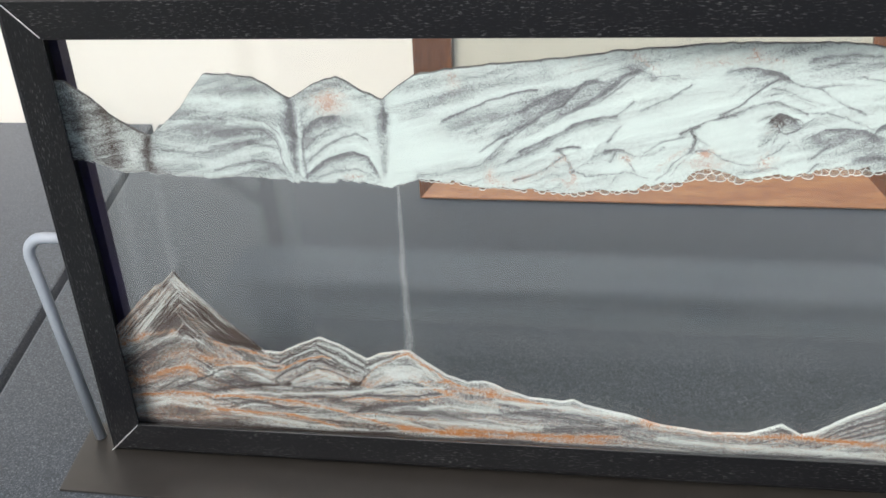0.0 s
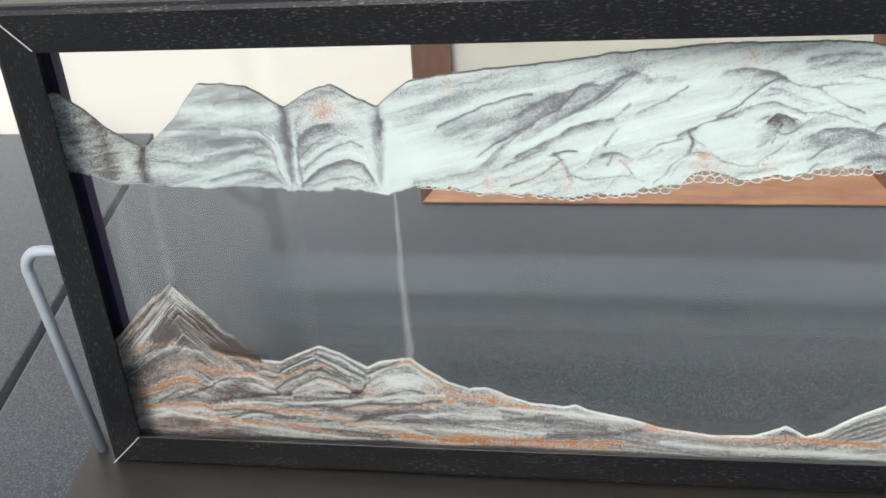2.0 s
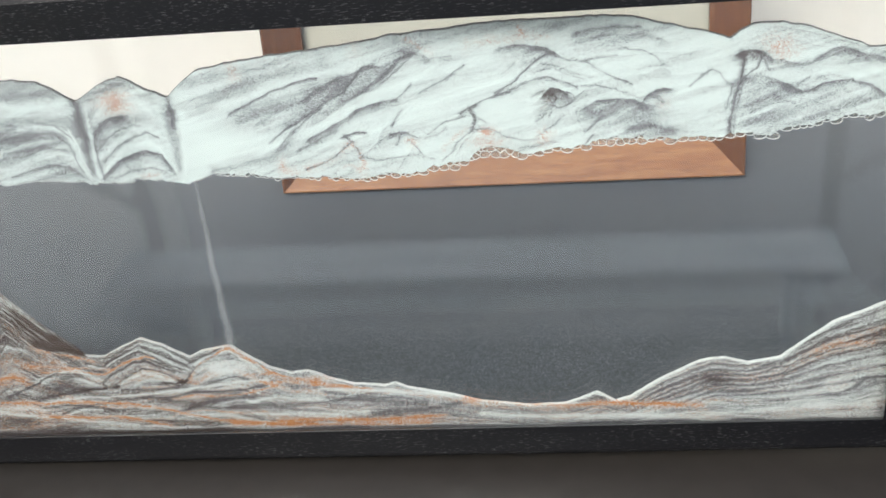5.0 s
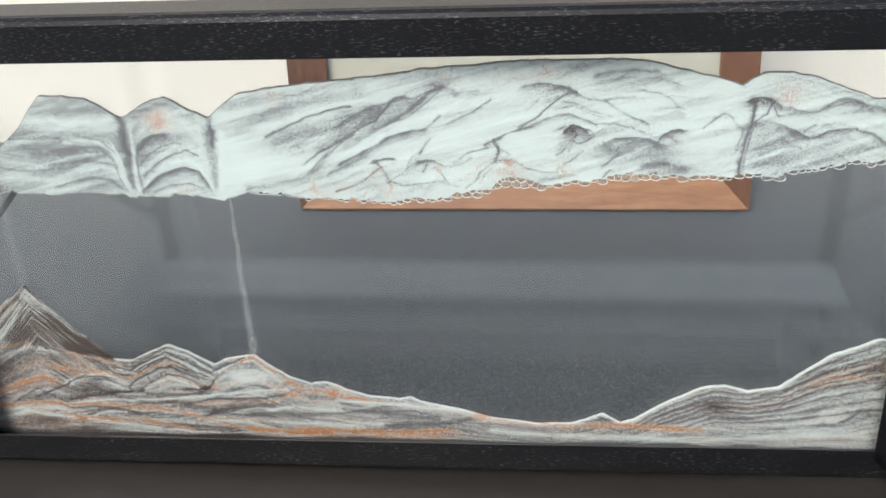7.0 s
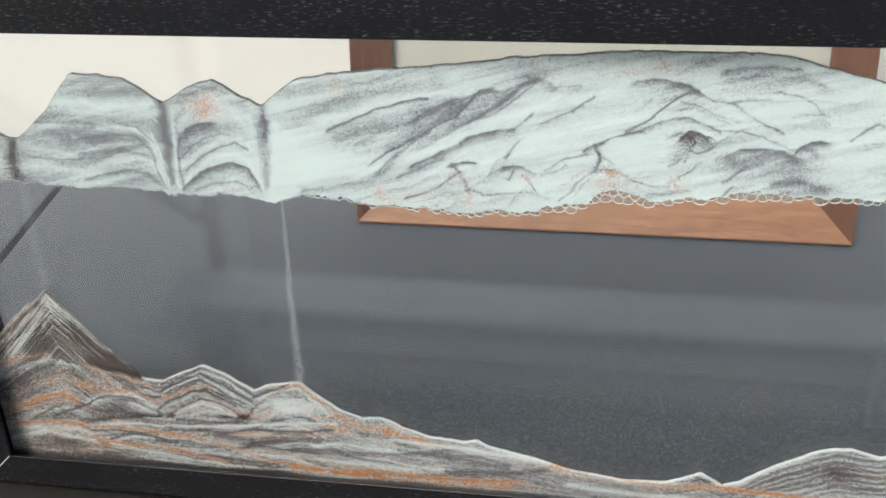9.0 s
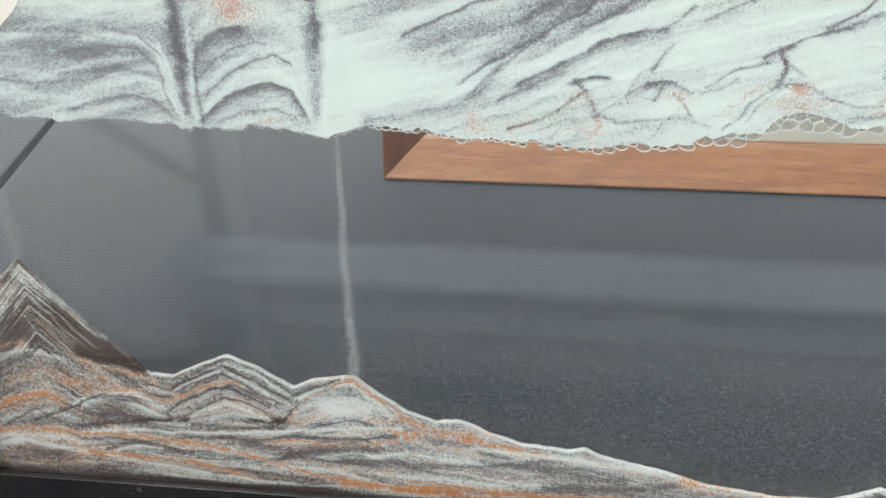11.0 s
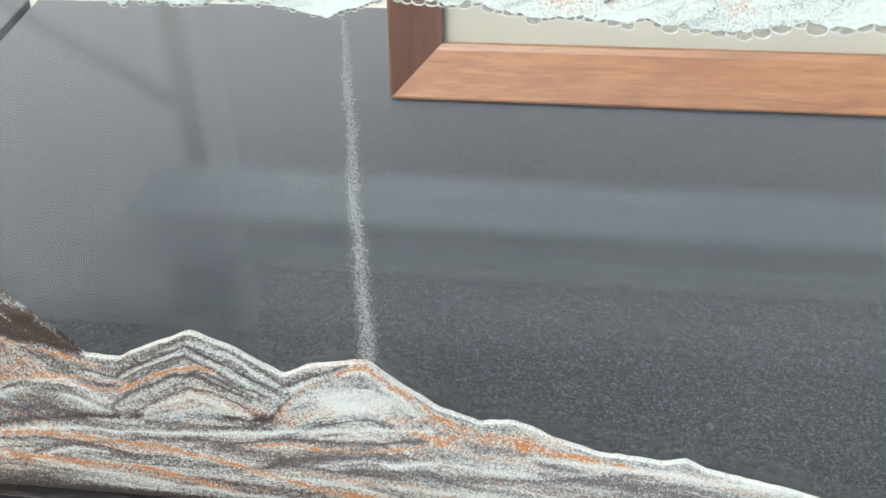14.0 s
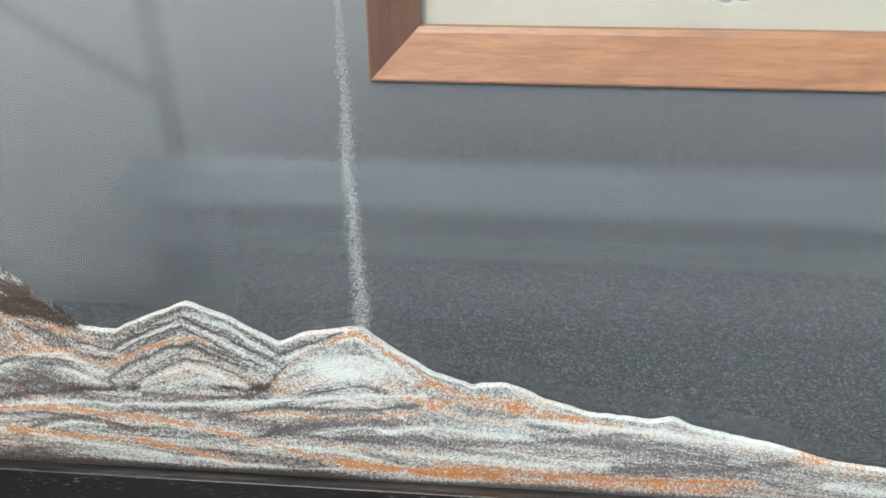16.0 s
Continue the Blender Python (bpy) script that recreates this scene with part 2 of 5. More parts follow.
def thing(name, m, label, category, group=""):
    ob = new(name)
    ob.empty_display_size = 0.02
    ob.matrix_world = m
    return tagged(ob, label, category, group)


# ---- the large structure ----
TABLE_H = 0.74
ground = part("ground", box((240, 240, 0.1), (0, 0, -TABLE_H - 0.05)), GROUND)
tagged(ground, "pale paving of the market ground", "ground", kind="structure")
# unseen sheet added to darken what the panes mirror
pavement = part("pavement", box((14.0, 15.0, 0.006), (0, -6.5, -TABLE_H + 0.003)), MAT)
tagged(pavement, "added dark ground sheet, unseen, that darkens the mirrored view in the panes", "pavement", kind="structure")
backdrop_wall = part("wall_north", box((6.0, 0.004, 3.2), (0, 0.66, -TABLE_H + 1.6)), TENT)
tagged(backdrop_wall, "cream tent cloth wall lit from outside", "wall", kind="structure")

def slab(corners, z0, z1, bevel=0.0):
    """A flat board with the given outline, from z0 to z1."""
    bm = bmesh.new()
    low = [bm.verts.new((x, y, z0)) for x, y in corners]
    high = [bm.verts.new((x, y, z1)) for x, y in corners]
    bm.faces.new(low[::-1])
    bm.faces.new(high)
    for i in range(len(corners)):
        j = (i + 1) % len(corners)
        bm.faces.new((low[i], low[j], high[j], high[i]))
    if bevel:
        bmesh.ops.bevel(bm, geom=bm.edges[:], offset=bevel, segments=2, affect="EDGES", profile=0.6)
    return bm


FRONT, BACK = -0.12, 0.605       # front and back edges of the tables


def seam(y):
    """The slanting edge where the two tables meet."""
    return -0.3180 - 0.225 * (y - 0.0342)


def felt_table(label, corners, legs):
    table = thing("display_table", pose(0, 0, 0), label, "table", "felt-covered tables")
    part("tabletop", slab(corners, -0.03, 0.0, 0.0022), CLOTH, table)
    for x, y in legs:
        part("leg", box((0.04, 0.04, TABLE_H - 0.031), (x, y, -0.031 - (TABLE_H - 0.031) / 2), 0.003), POST, table)


felt_table("dark grey felt-covered display table under the framed pictures", [(seam(FRONT), FRONT), (1.3, FRONT), (1.3, BACK), (seam(BACK), BACK)],
           [(-0.22, -0.06), (1.24, -0.06), (-0.32, 0.44), (1.24, 0.44)])
felt_table("dark grey felt-covered side table beside a narrow gap", [(-1.5, FRONT), (seam(FRONT) - 0.0080, FRONT), (seam(BACK) - 0.0080, BACK), (-1.5, BACK)],
           [(-1.44, -0.06), (-0.34, -0.06), (-1.44, 0.44), (-0.46, 0.44)])

# ---- the sand picture on its stand ----
X0, X1, Z0, Z1 = -0.2045, 0.3960, 0.0015, 0.3015     # outer edges of the black frame, in its own plane
RAIL = 0.0245
stand = thing("picture_stand", pose(0, 0, 0), "low brown-black stand plate with grey bent wire arms", "stand")
part("base_plate", slab([(-0.2205, -0.053), (0.412, -0.053), (0.423, 0.0155), (-0.2315, 0.0155)], 0.0, 0.0016, 0.0004), PLATE, stand)
for s, x in ((-1, X0), (1, X1)):
    pts = [(x + s * 0.0140, 0.0, 0.001), (x + s * 0.0280, 0.0, 0.134)]
    for k in range(7):
        a = k / 6 * math.pi / 2
        pts.append((x + s * (0.0165 + 0.0120 * math.cos(a)), 0.0, 0.1385 + 0.0130 * math.sin(a)))
    pts.append((x - s * 0.002, 0.0, 0.1515))
    part("wire_arm", tube([PICTURE @ Vector(p) for p in pts], 0.0036), WIRE, stand, "grey bent steel wire arm", smooth=True)

picture = thing("sand_picture", PICTURE, "black wooden framed moving sand picture leaning back on its stand", "sand picture")
SECTION = [(0.0, -0.0085), (0.0006, -0.0112), (0.0022, -0.0131), (0.0046, -0.014), (RAIL - 0.0002, -0.014), (RAIL, -0.0138), (RAIL - 0.0015, -0.011), (RAIL - 0.0105, 0.0),
           (RAIL - 0.0105, 0.016), (0.001, 0.016), (0.0, 0.015)]


def frame_rails(parent, x0, x1, z0, z1, section, material):
    cx, cz = (x0 + x1) / 2, (z0 + z1) / 2
    for name, length, m in (("bottom_rail", x1 - x0, pose(cx, 0, z0)), ("top_rail", x1 - x0, pose(cx, 0, z1, 0, 180, 0)),
                            ("side_rail", z1 - z0, pose(x0, 0, cz, 0, 90, 0)), ("side_rail", z1 - z0, pose(x1, 0, cz, 0, -90, 0))):
        ob = part(name, rail(length, section, True), material, parent)
        ob.matrix_local = m


frame_rails(picture, X0, X1, Z0, Z1, SECTION, BLACK)
RISE = 0.015                      # the bottom rail climbs a little towards the far end
for ob in picture.children:
    if ob.name.startswith("bottom_rail"):
        for v in ob.data.vertices:
            v.co.z = 0.95 * v.co.z + RISE * (v.co.x + (X1 - X0) / 2)
    elif ob.name.startswith("side_rail") and ob.matrix_local.translation.x > 0:
        for v in ob.data.vertices:
            if v.co.x < 0:
                v.co.x += RISE * (X1 - X0)
# added strip: the violet fringe on the back lip is put into its colour
part("edge_strip", box((0.0054, 0.0085, Z1 - Z0 - 0.03), (-0.1873, 0.0112, (Z0 + Z1) / 2)), VIOLET, picture, "added dark violet strip for the tinged back lip at the inner edge")

# ---- sand between the panes ----
GX0, GX1 = X0 + 0.0165, X1 - 0.0165
CELL = 0.0026                     # depth of the gap between the panes


def profile(pairs, step, blur=2):
    """A smooth height line through (x, z) pairs in millimetres, sampled at x in metres."""
    xs, zs = [p[0] / 1000 for p in pairs], [p[1] / 1000 for p in pairs]
    x = np.arange(GX0, GX1 + step / 2, step)
    z = np.interp(x, xs, zs)
    k = np.ones(2 * blur + 1) / (2 * blur + 1)
    return x, np.convolve(np.pad(z, blur, mode="edge"), k, mode="valid")


def wobble(x, size, seed):
    """Smooth random line along x with features of that size, within -1 and 1."""
    r = np.random.RandomState(seed)
    n = int((GX1 - GX0 + 0.4) / size) + 4
    u = (x - GX0 + 0.2) / size
    i = np.clip(u.astype(int), 0, n - 2)
    f = u - i
    f = f * f * (3 - 2 * f)
    v = r.uniform(-1, 1, n)
    return v[i] * (1 - f) + v[i + 1] * f


def field(x, z, sx, sz, seed):
    """Smooth random field with features sx by sz, within -1 and 1."""
    r = np.random.RandomState(seed)
    nx, nz = 700, 400
    v = r.uniform(-1, 1, (nx, nz))
    u, w = (x + 1.0) / sx, (z + 1.0) / sz
    i, j = np.floor(u).astype(int), np.floor(w).astype(int)
    f, g = u - i, w - j
    f, g = f * f * (3 - 2 * f), g * g * (3 - 2 * g)
    a, b, c, d = (v[(i + p) % nx, (j + q) % nz] for p, q in ((0, 0), (1, 0), (0, 1), (1, 1)))
    return (a * (1 - f) + b * f) * (1 - g) + (c * (1 - f) + d * f) * g


def sand_body(name, x, low, high, rows, mix, parent, label):
    """A slab of sand filling the gap from low to high. mix(X, Z, T) gives the shares of dark, rust, brown and cool grains."""
    n = len(x)
    t = np.linspace(0, 1, rows)[:, None]
    X = np.repeat(x[None, :], rows, 0)
    Z = low[None, :] * (1 - t) + high[None, :] * t
    shares = mix(X, Z, np.repeat(t, n, 1))
    front = np.stack([X, np.full_like(X, 0.0), Z], -1).reshape(-1, 3)
    idx = np.arange(rows * n).reshape(rows, n)
    quads = np.stack([idx[:-1, :-1], idx[:-1, 1:], idx[1:, 1:], idx[1:, :-1]], -1).reshape(-1, 4)
    rim = np.concatenate([idx[0, :], idx[1:, -1], idx[-1, -2::-1], idx[-2:0:-1, 0]])
    back = front[rim] + np.array([0, CELL - 0.0006, 0])
    base = len(front)
    m = len(rim)
    rim_q = [(int(rim[k]), base + k, base + (k + 1) % m, int(rim[(k + 1) % m])) for k in range(m)]
    # the back face: strips between the lower and the upper line of the rim
    lowb = [base + k for k in range(n)]
    top0 = n + rows - 2
    highb = [base + top0 + (n - 1 - k) for k in range(n)]
    back_q = [(lowb[k + 1], lowb[k], highb[k], highb[k + 1]) for k in range(n - 1)]
    me = bpy.data.meshes.new(name)
    me.from_pydata(np.concatenate([front, back]).tolist(), [], quads.tolist() + rim_q + back_q)
    for key, value in zip(("dark", "rust", "brown", "cool"), shares):
        flat = np.clip(value, 0, 1).reshape(-1)
        flat = np.concatenate([flat, flat[rim]])
        me.attributes.new(key, "FLOAT", "POINT").data.foreach_set("value", flat.astype(np.float32))
    me.materials.append(SAND)
    ob = new(name, me)
    ob.parent = parent
    return tagged(ob, label)


STEP = 0.00042
UPPER_TOP = [(-183, 249.5), (-170, 240.3), (-161, 230.2), (-148, 222.1), (-139, 217.9), (-127, 227.6), (-117, 235.5), (-109, 246),
    (-102, 253.7), (-88, 253.6), (-75, 252), (-66, 246.7), (-56, 240), (-51, 243.3), (-42, 248.6), (-30, 252.5), (-24, 249.9),
    (-15, 244.3), (-6, 240.3), (1, 245.9), (12, 253.4), (28, 256.5), (50, 259.3), (96, 263.2), (114, 266.2), (170, 270.1),
    (218, 270.1), (233, 268.8), (250, 263.9), (267, 259.3), (279, 255.3), (289, 261.3), (300, 262.1), (317, 258.8), (328, 254),
    (345, 247.3)]
UPPER_LOW = [(-185, 203.2), (-173, 200.7), (-162, 196.7), (-141, 197), (-122, 194.2), (-108, 193.6), (-84, 194.9), (-57, 192.3),
    (-30, 193.6), (-12, 192), (-2, 190.3), (10, 194.7), (33, 194.2), (46, 191.5), (72, 191.1), (91, 189.9), (126, 191.2),
    (128, 193.6), (144, 196.4), (149, 197.0), (153, 201.5), (159, 203.5), (168, 203.2), (174, 201.0), (178, 199.4), (185, 199.1), (206, 202.7), (215, 204), (217, 206.0), (238, 206.0), (240, 203.6), (251, 204.4), (278, 204.6),
    (301, 204.8), (315, 208.2), (332, 210.9), (351, 213.3)]
LOWER_TOP = [(-193, 85.4), (-181, 96.4), (-167, 111.3), (-156, 121), (-151, 123.1), (-143, 131.6), (-132, 116.9), (-117, 99.7), (-101,
    84.6), (-94, 76.8), (-83, 76.6), (-71, 83.2), (-57.5, 89.0), (-45, 84.1), (-30, 74.8), (-20, 79.6), (-3, 82.8), (5, 76.2), (18,
    66.7), (31, 61.6), (36, 62.6), (41, 63.3), (47, 61.5), (54, 57.6), (68, 53.2), (87, 51.4), (94, 53.2), (100, 50.0), (124, 44.9), (145, 38.7), (174, 35),
    (195, 36.4), (205, 40.4), (213, 44.7), (224, 37.7), (232, 40.3), (249, 52.7), (271, 65.5), (285, 67.7), (298, 63.6), (316, 67.2),
    (329, 78.8), (343, 90.6), (358, 97), (368, 102.1)]
UPPER_VEINS, LOWER_VEINS = [], []


def vein(store, kind, amount, below, above, *xz):
    """A streak of one kind of grain along a line, in millimetres, that fades below and above it (right and left of its way)."""
    store.append((kind, amount, below / 1000, above / 1000, np.array(xz, float).reshape(-1, 2) / 1000))


def patch(store, kind, amount, rx, rz, x, z):
    """A soft cloud of one kind of grain."""
    store.append((kind, amount, rx / 1000, rz / 1000, np.array([[x, z]], float) / 1000))


def drawn(store, X, Z, shares):
    """Lay the streaks and clouds of a store over the shares of grains, with wavering edges."""
    x = X + 0.0006 * field(X, Z, 0.009, 0.006, 21) + 0.0003 * field(X, Z, 0.003, 0.002, 22)
    z = Z + 0.0006 * field(X, Z, 0.010, 0.006, 23) + 0.0003 * field(X, Z, 0.003, 0.002, 24)
    uneven = 0.82 + 0.3 * field(X, Z, 0.006, 0.004, 25)
    tilt = 0.42 / (1 + np.exp(-(X + 0.02) / 0.01)) if store is UPPER_VEINS else 0.0
    streaked = np.clip(0.68 + 0.45 * field(X + tilt * Z, Z - tilt * X, 0.03, 0.0032, 27) + 0.4 * field(X + tilt * Z, Z - tilt * X, 0.016, 0.0013, 28), 0, 1.3)
    full = (X, Z, x, z, uneven, streaked, dict(shares))
    for kind, amount, below, above, line in store:
        reach = 3.2 * max(below, above) + 0.003
        a, b = np.searchsorted(full[0][0], (line[:, 0].min() - reach, line[:, 0].max() + reach))
        if b - a < 2:
            continue
        X, Z, x, z, uneven, streaked = (q[:, a:b] for q in full[:6])
        shares = {k: q[:, a:b] for k, q in full[6].items()}
        if len(line) == 1:
            f = np.exp(-((x - line[0, 0]) / below) ** 2 - ((z - line[0, 1]) / above) ** 2)
            if kind == "dark" and store is UPPER_VEINS:
                f = f * streaked
        else:
            best, side = np.full(X.shape, 9.0), np.zeros(X.shape)
            for (ax, az), (bx, bz) in zip(line, line[1:]):
                dx, dz = bx - ax, bz - az
                k = np.clip(((x - ax) * dx + (z - az) * dz) / (dx * dx + dz * dz + 1e-12), 0, 1)
                d = np.hypot(x - ax - k * dx, z - az - k * dz)
                near = d < best
                best = np.where(near, d, best)
                side = np.where(near, dx * (z - az) - dz * (x - ax), side)
            f = np.exp(-(best / np.where(side > 0, above, below)) ** 1.3)
        f = np.clip(f * amount * uneven, 0, 1)
        if kind == "white":
            shares["dark"] *= 1 - f
            shares["rust"] *= 1 - f
        else:
            shares[kind] += f * (1 - shares[kind])
            if kind == "dark" and store is UPPER_VEINS and len(line) > 1:
                shares["brown"][:] = np.maximum(shares["brown"], 0.3 * f)
            if kind == "rust":
                shares["dark"] *= 1 - (0.88 if store is LOWER_VEINS else 0.6) * f
    return [full[6][k] for k in ("dark", "rust", "brown", "cool")]


patch(UPPER_VEINS, "dark", 0.33, 18, 18, -179.0, 224.7)
patch(UPPER_VEINS, "brown", 0.6, 20, 22, -159.3, 221.1)
vein(UPPER_VEINS, "dark", 0.54, 3, 3, -161.9, 230.6, -162.0, 221.1, -162.9, 207.3, -164.2, 199.5)
vein(UPPER_VEINS, "brown", 0.9, 4, 4, -161.9, 230.6, -162.0, 221.1, -162.9, 207.3, -164.2, 199.5)
vein(UPPER_VEINS, "dark", 1, 2.6, 2, -139.8, 216.8, -142.4, 208.9, -141.9, 198.4)
vein(UPPER_VEINS, "brown", 0.9, 4, 3, -139.8, 216.8, -142.4, 208.9, -141.9, 198.4)
patch(UPPER_VEINS, "white", 0.6, 5, 8, -151.4, 207.2)
vein(UPPER_VEINS, "white", 0.5, 3, 3, -188.2, 223.0, -179.4, 210.8, -175.2, 200.2)
patch(UPPER_VEINS, "dark", 0.27, 26, 6, -85.3, 247.2)
vein(UPPER_VEINS, "dark", 0.3, 1.5, 1.5, -103.7, 244.3, -81.0, 244.9, -65.3, 243.7)
vein(UPPER_VEINS, "white", 0.9, 2.6, 2.2, -118.1, 238.4, -104.7, 239.5, -96.4, 240.0, -88.9, 237.3, -72.6, 238.4, -61.2, 239.8)
vein(UPPER_VEINS, "white", 0.8, 1.6, 1.6, -104.0, 235.2, -94.3, 234.5, -84.4, 235.6)
patch(UPPER_VEINS, "dark", 0.51, 27, 11, -103.6, 221.3)
patch(UPPER_VEINS, "dark", 0.37, 22, 8, -78.5, 223.8)
patch(UPPER_VEINS, "dark", 0.33, 20, 5, -112.8, 232.4)
vein(UPPER_VEINS, "white", 0.75, 1.4, 1.4, -90.9, 227.2, -74.6, 227.4, -65.3, 222.0, -62.1, 210.3, -60.2, 198.4)
vein(UPPER_VEINS, "white", 0.7, 2, 1.6, -87.9, 208.7, -74.2, 212.0, -65.0, 208.6, -61.2, 201.8)
vein(UPPER_VEINS, "white", 0.45, 2.5, 2, -136.8, 203.7, -122.2, 205.0, -106.0, 201.9, -91.6, 207.0)
vein(UPPER_VEINS, "white", 0.4, 1.2, 1, -131.8, 214.7, -110.5, 212.2, -93.0, 216.5, -76.2, 218.8)
vein(UPPER_VEINS, "dark", 0.6, 0.5, 0.5, -85.5, 229.8, -71.3, 227.6, -63.6, 220.3, -61.0, 206.9, -58.7, 197.3)
vein(UPPER_VEINS, "dark", 0.5, 0.5, 0.5, -88.3, 223.9, -72.2, 222.7, -66.2, 216.3, -63.2, 203.5, -61.1, 196.6)
vein(UPPER_VEINS, "dark", 0.55, 2, 0.56, -103.3, 198.4, -89.1, 202.5, -78.8, 204.6, -69.1, 203.5, -63.4, 198.4)
vein(UPPER_VEINS, "dark", 0.45, 2, 0.8, -103.6, 213.2, -80.1, 215.1, -69.1, 213.0)
vein(UPPER_VEINS, "dark", 0.35, 0.58, 0.58, -127.0, 228.2, -103.4, 230.0, -84.5, 226.5)
vein(UPPER_VEINS, "dark", 0.4, 0.58, 0.58, -134.1, 209.6, -114.7, 208.5, -94.2, 210.4, -80.3, 214.4)
vein(UPPER_VEINS, "dark", 1, 2, 1.8, -56.3, 240.7, -56.3, 233.3, -55.7, 225.2, -54.9, 218.6)
vein(UPPER_VEINS, "dark", 0.65, 3, 2.2, -55.7, 236.6, -56.4, 216.9, -57.1, 197.3)
vein(UPPER_VEINS, "dark", 0.85, 0.58, 0.5, -49.1, 224.8, -51.4, 216.2, -51.9, 205.2, -51.2, 194.9)
vein(UPPER_VEINS, "white", 0.7, 1.1, 1.1, -51.6, 234.9, -52.2, 225.2, -52.9, 215.3, -54.3, 198.4)
vein(UPPER_VEINS, "white", 0.8, 0.9, 0.9, -63.7, 223.6, -60.7, 206.9, -58.5, 196.6)
vein(UPPER_VEINS, "dark", 0.23, 4, 4, -49.4, 234.9, -40.1, 244.3, -30.1, 248.8, -18.4, 244.9, -10.3, 235.9)
vein(UPPER_VEINS, "white", 0.5, 1.6, 1.6, -48.2, 228.4, -41.8, 237.3, -31.8, 241.6, -21.6, 239.3, -14.8, 229.6)
patch(UPPER_VEINS, "rust", 0.6, 8, 6, -34.0, 238.8)
patch(UPPER_VEINS, "rust", 0.35, 12, 9, -33.3, 237.8)
vein(UPPER_VEINS, "dark", 0.85, 4, 0.56, -49.9, 221.5, -45.9, 227.1, -39.0, 230.6, -32.0, 231.4)
vein(UPPER_VEINS, "dark", 0.6, 0.58, 0.43, -50.8, 211.9, -44.0, 218.5, -35.4, 223.4, -27.1, 225.9, -23.6, 224.6)
vein(UPPER_VEINS, "white", 0.7, 1.5, 1, -50.5, 207.5, -39.6, 216.2, -27.5, 223.3, -17.5, 223.2)
vein(UPPER_VEINS, "dark", 0.65, 0.86, 0.43, -49.4, 204.5, -40.1, 212.9, -29.6, 219.4, -21.5, 221.3, -15.1, 218.0)
vein(UPPER_VEINS, "white", 0.95, 3, 1.5, -48.2, 201.8, -35.4, 212.5, -22.2, 216.1, -14.9, 211.7, -12.6, 202.7)
vein(UPPER_VEINS, "dark", 0.95, 3, 0.48, -50.5, 197.3, -41.3, 204.5, -31.1, 209.1, -22.9, 210.8, -15.4, 207.4, -11.4, 199.3)
patch(UPPER_VEINS, "dark", 0.33, 14, 4, -30.6, 200.7)
vein(UPPER_VEINS, "dark", 0.5, 1.5, 0.48, -46.0, 194.9, -34.0, 199.4, -22.7, 200.7, -15.1, 197.3)
patch(UPPER_VEINS, "rust", 0.4, 8, 2, -24.9, 196.0)
vein(UPPER_VEINS, "white", 0.6, 2, 2, -13.0, 234.4, -10.6, 221.5, -9.8, 201.7)
vein(UPPER_VEINS, "dark", 0.5, 2.5, 2.5, -8.0, 229.6, -7.5, 213.3, -7.0, 199.3)
vein(UPPER_VEINS, "dark", 1, 2, 1.8, -5.1, 241.2, -5.0, 234.3, -4.9, 224.7)
vein(UPPER_VEINS, "dark", 0.55, 2.2, 2.2, -4.8, 231.1, -4.9, 216.6, -6.6, 199.3)
vein(UPPER_VEINS, "white", 0.95, 2.4, 1.8, 0.7, 231.1, -0.5, 219.8, -4.5, 196.0)
vein(UPPER_VEINS, "dark", 0.29, 7, 6, 9.1, 246.6, 24.4, 250.3, 42.1, 250.6, 62.5, 253.2, 79.7, 254.9)
vein(UPPER_VEINS, "dark", 0.2, 3, 3, 41.9, 248.5, 62.3, 249.9, 79.6, 252.6)
patch(UPPER_VEINS, "rust", 0.45, 4, 7, 32.1, 250.8)
vein(UPPER_VEINS, "dark", 0.31, 3, 3, 10.7, 232.5, 23.3, 238.6, 37.2, 244.6)
patch(UPPER_VEINS, "dark", 0.33, 10, 4, 31.0, 241.6)
vein(UPPER_VEINS, "white", 0.7, 2.6, 2.6, 22.9, 233.9, 38.2, 238.1, 56.2, 244.9, 76.6, 248.1, 95.1, 249.9)
vein(UPPER_VEINS, "dark", 0.22, 6, 5, 99.6, 262.7, 127.0, 265.5, 153.8, 267.4, 180.0, 268.1, 205.8, 266.1, 224.0, 261.2)
vein(UPPER_VEINS, "rust", 0.42, 3, 3, 154.0, 259.4, 169.9, 260.8, 180.3, 262.0, 192.1, 260.3)
patch(UPPER_VEINS, "rust", 0.6, 1.6, 4, 179.6, 265.0)
vein(UPPER_VEINS, "rust", 0.45, 2, 2, 122.9, 264.2, 129.8, 258.8, 134.7, 256.4)
patch(UPPER_VEINS, "rust", 0.35, 3, 5, 95.4, 260.8)
vein(UPPER_VEINS, "dark", 0.68, 2.4, 0.96, 206.2, 261.6, 216.2, 263.6, 226.2, 264.4, 236.9, 263.1)
vein(UPPER_VEINS, "dark", 0.4, 2.5, 0.8, 207.8, 258.0, 221.6, 260.2, 234.2, 260.1, 247.7, 256.2)
vein(UPPER_VEINS, "dark", 0.34, 8, 4, 28.0, 223.4, 40.4, 229.0, 58.6, 235.0, 73.4, 240.6, 86.4, 243.8)
patch(UPPER_VEINS, "dark", 0.34, 20, 9, 46.0, 224.2)
vein(UPPER_VEINS, "dark", 0.9, 0.86, 0.43, 25.4, 228.5, 37.9, 234.7, 50.1, 240.4, 62.0, 244.2, 75.1, 246.1)
vein(UPPER_VEINS, "dark", 0.4, 0.86, 0.58, 39.9, 222.7, 55.3, 230.4, 70.3, 236.1, 80.6, 240.8)
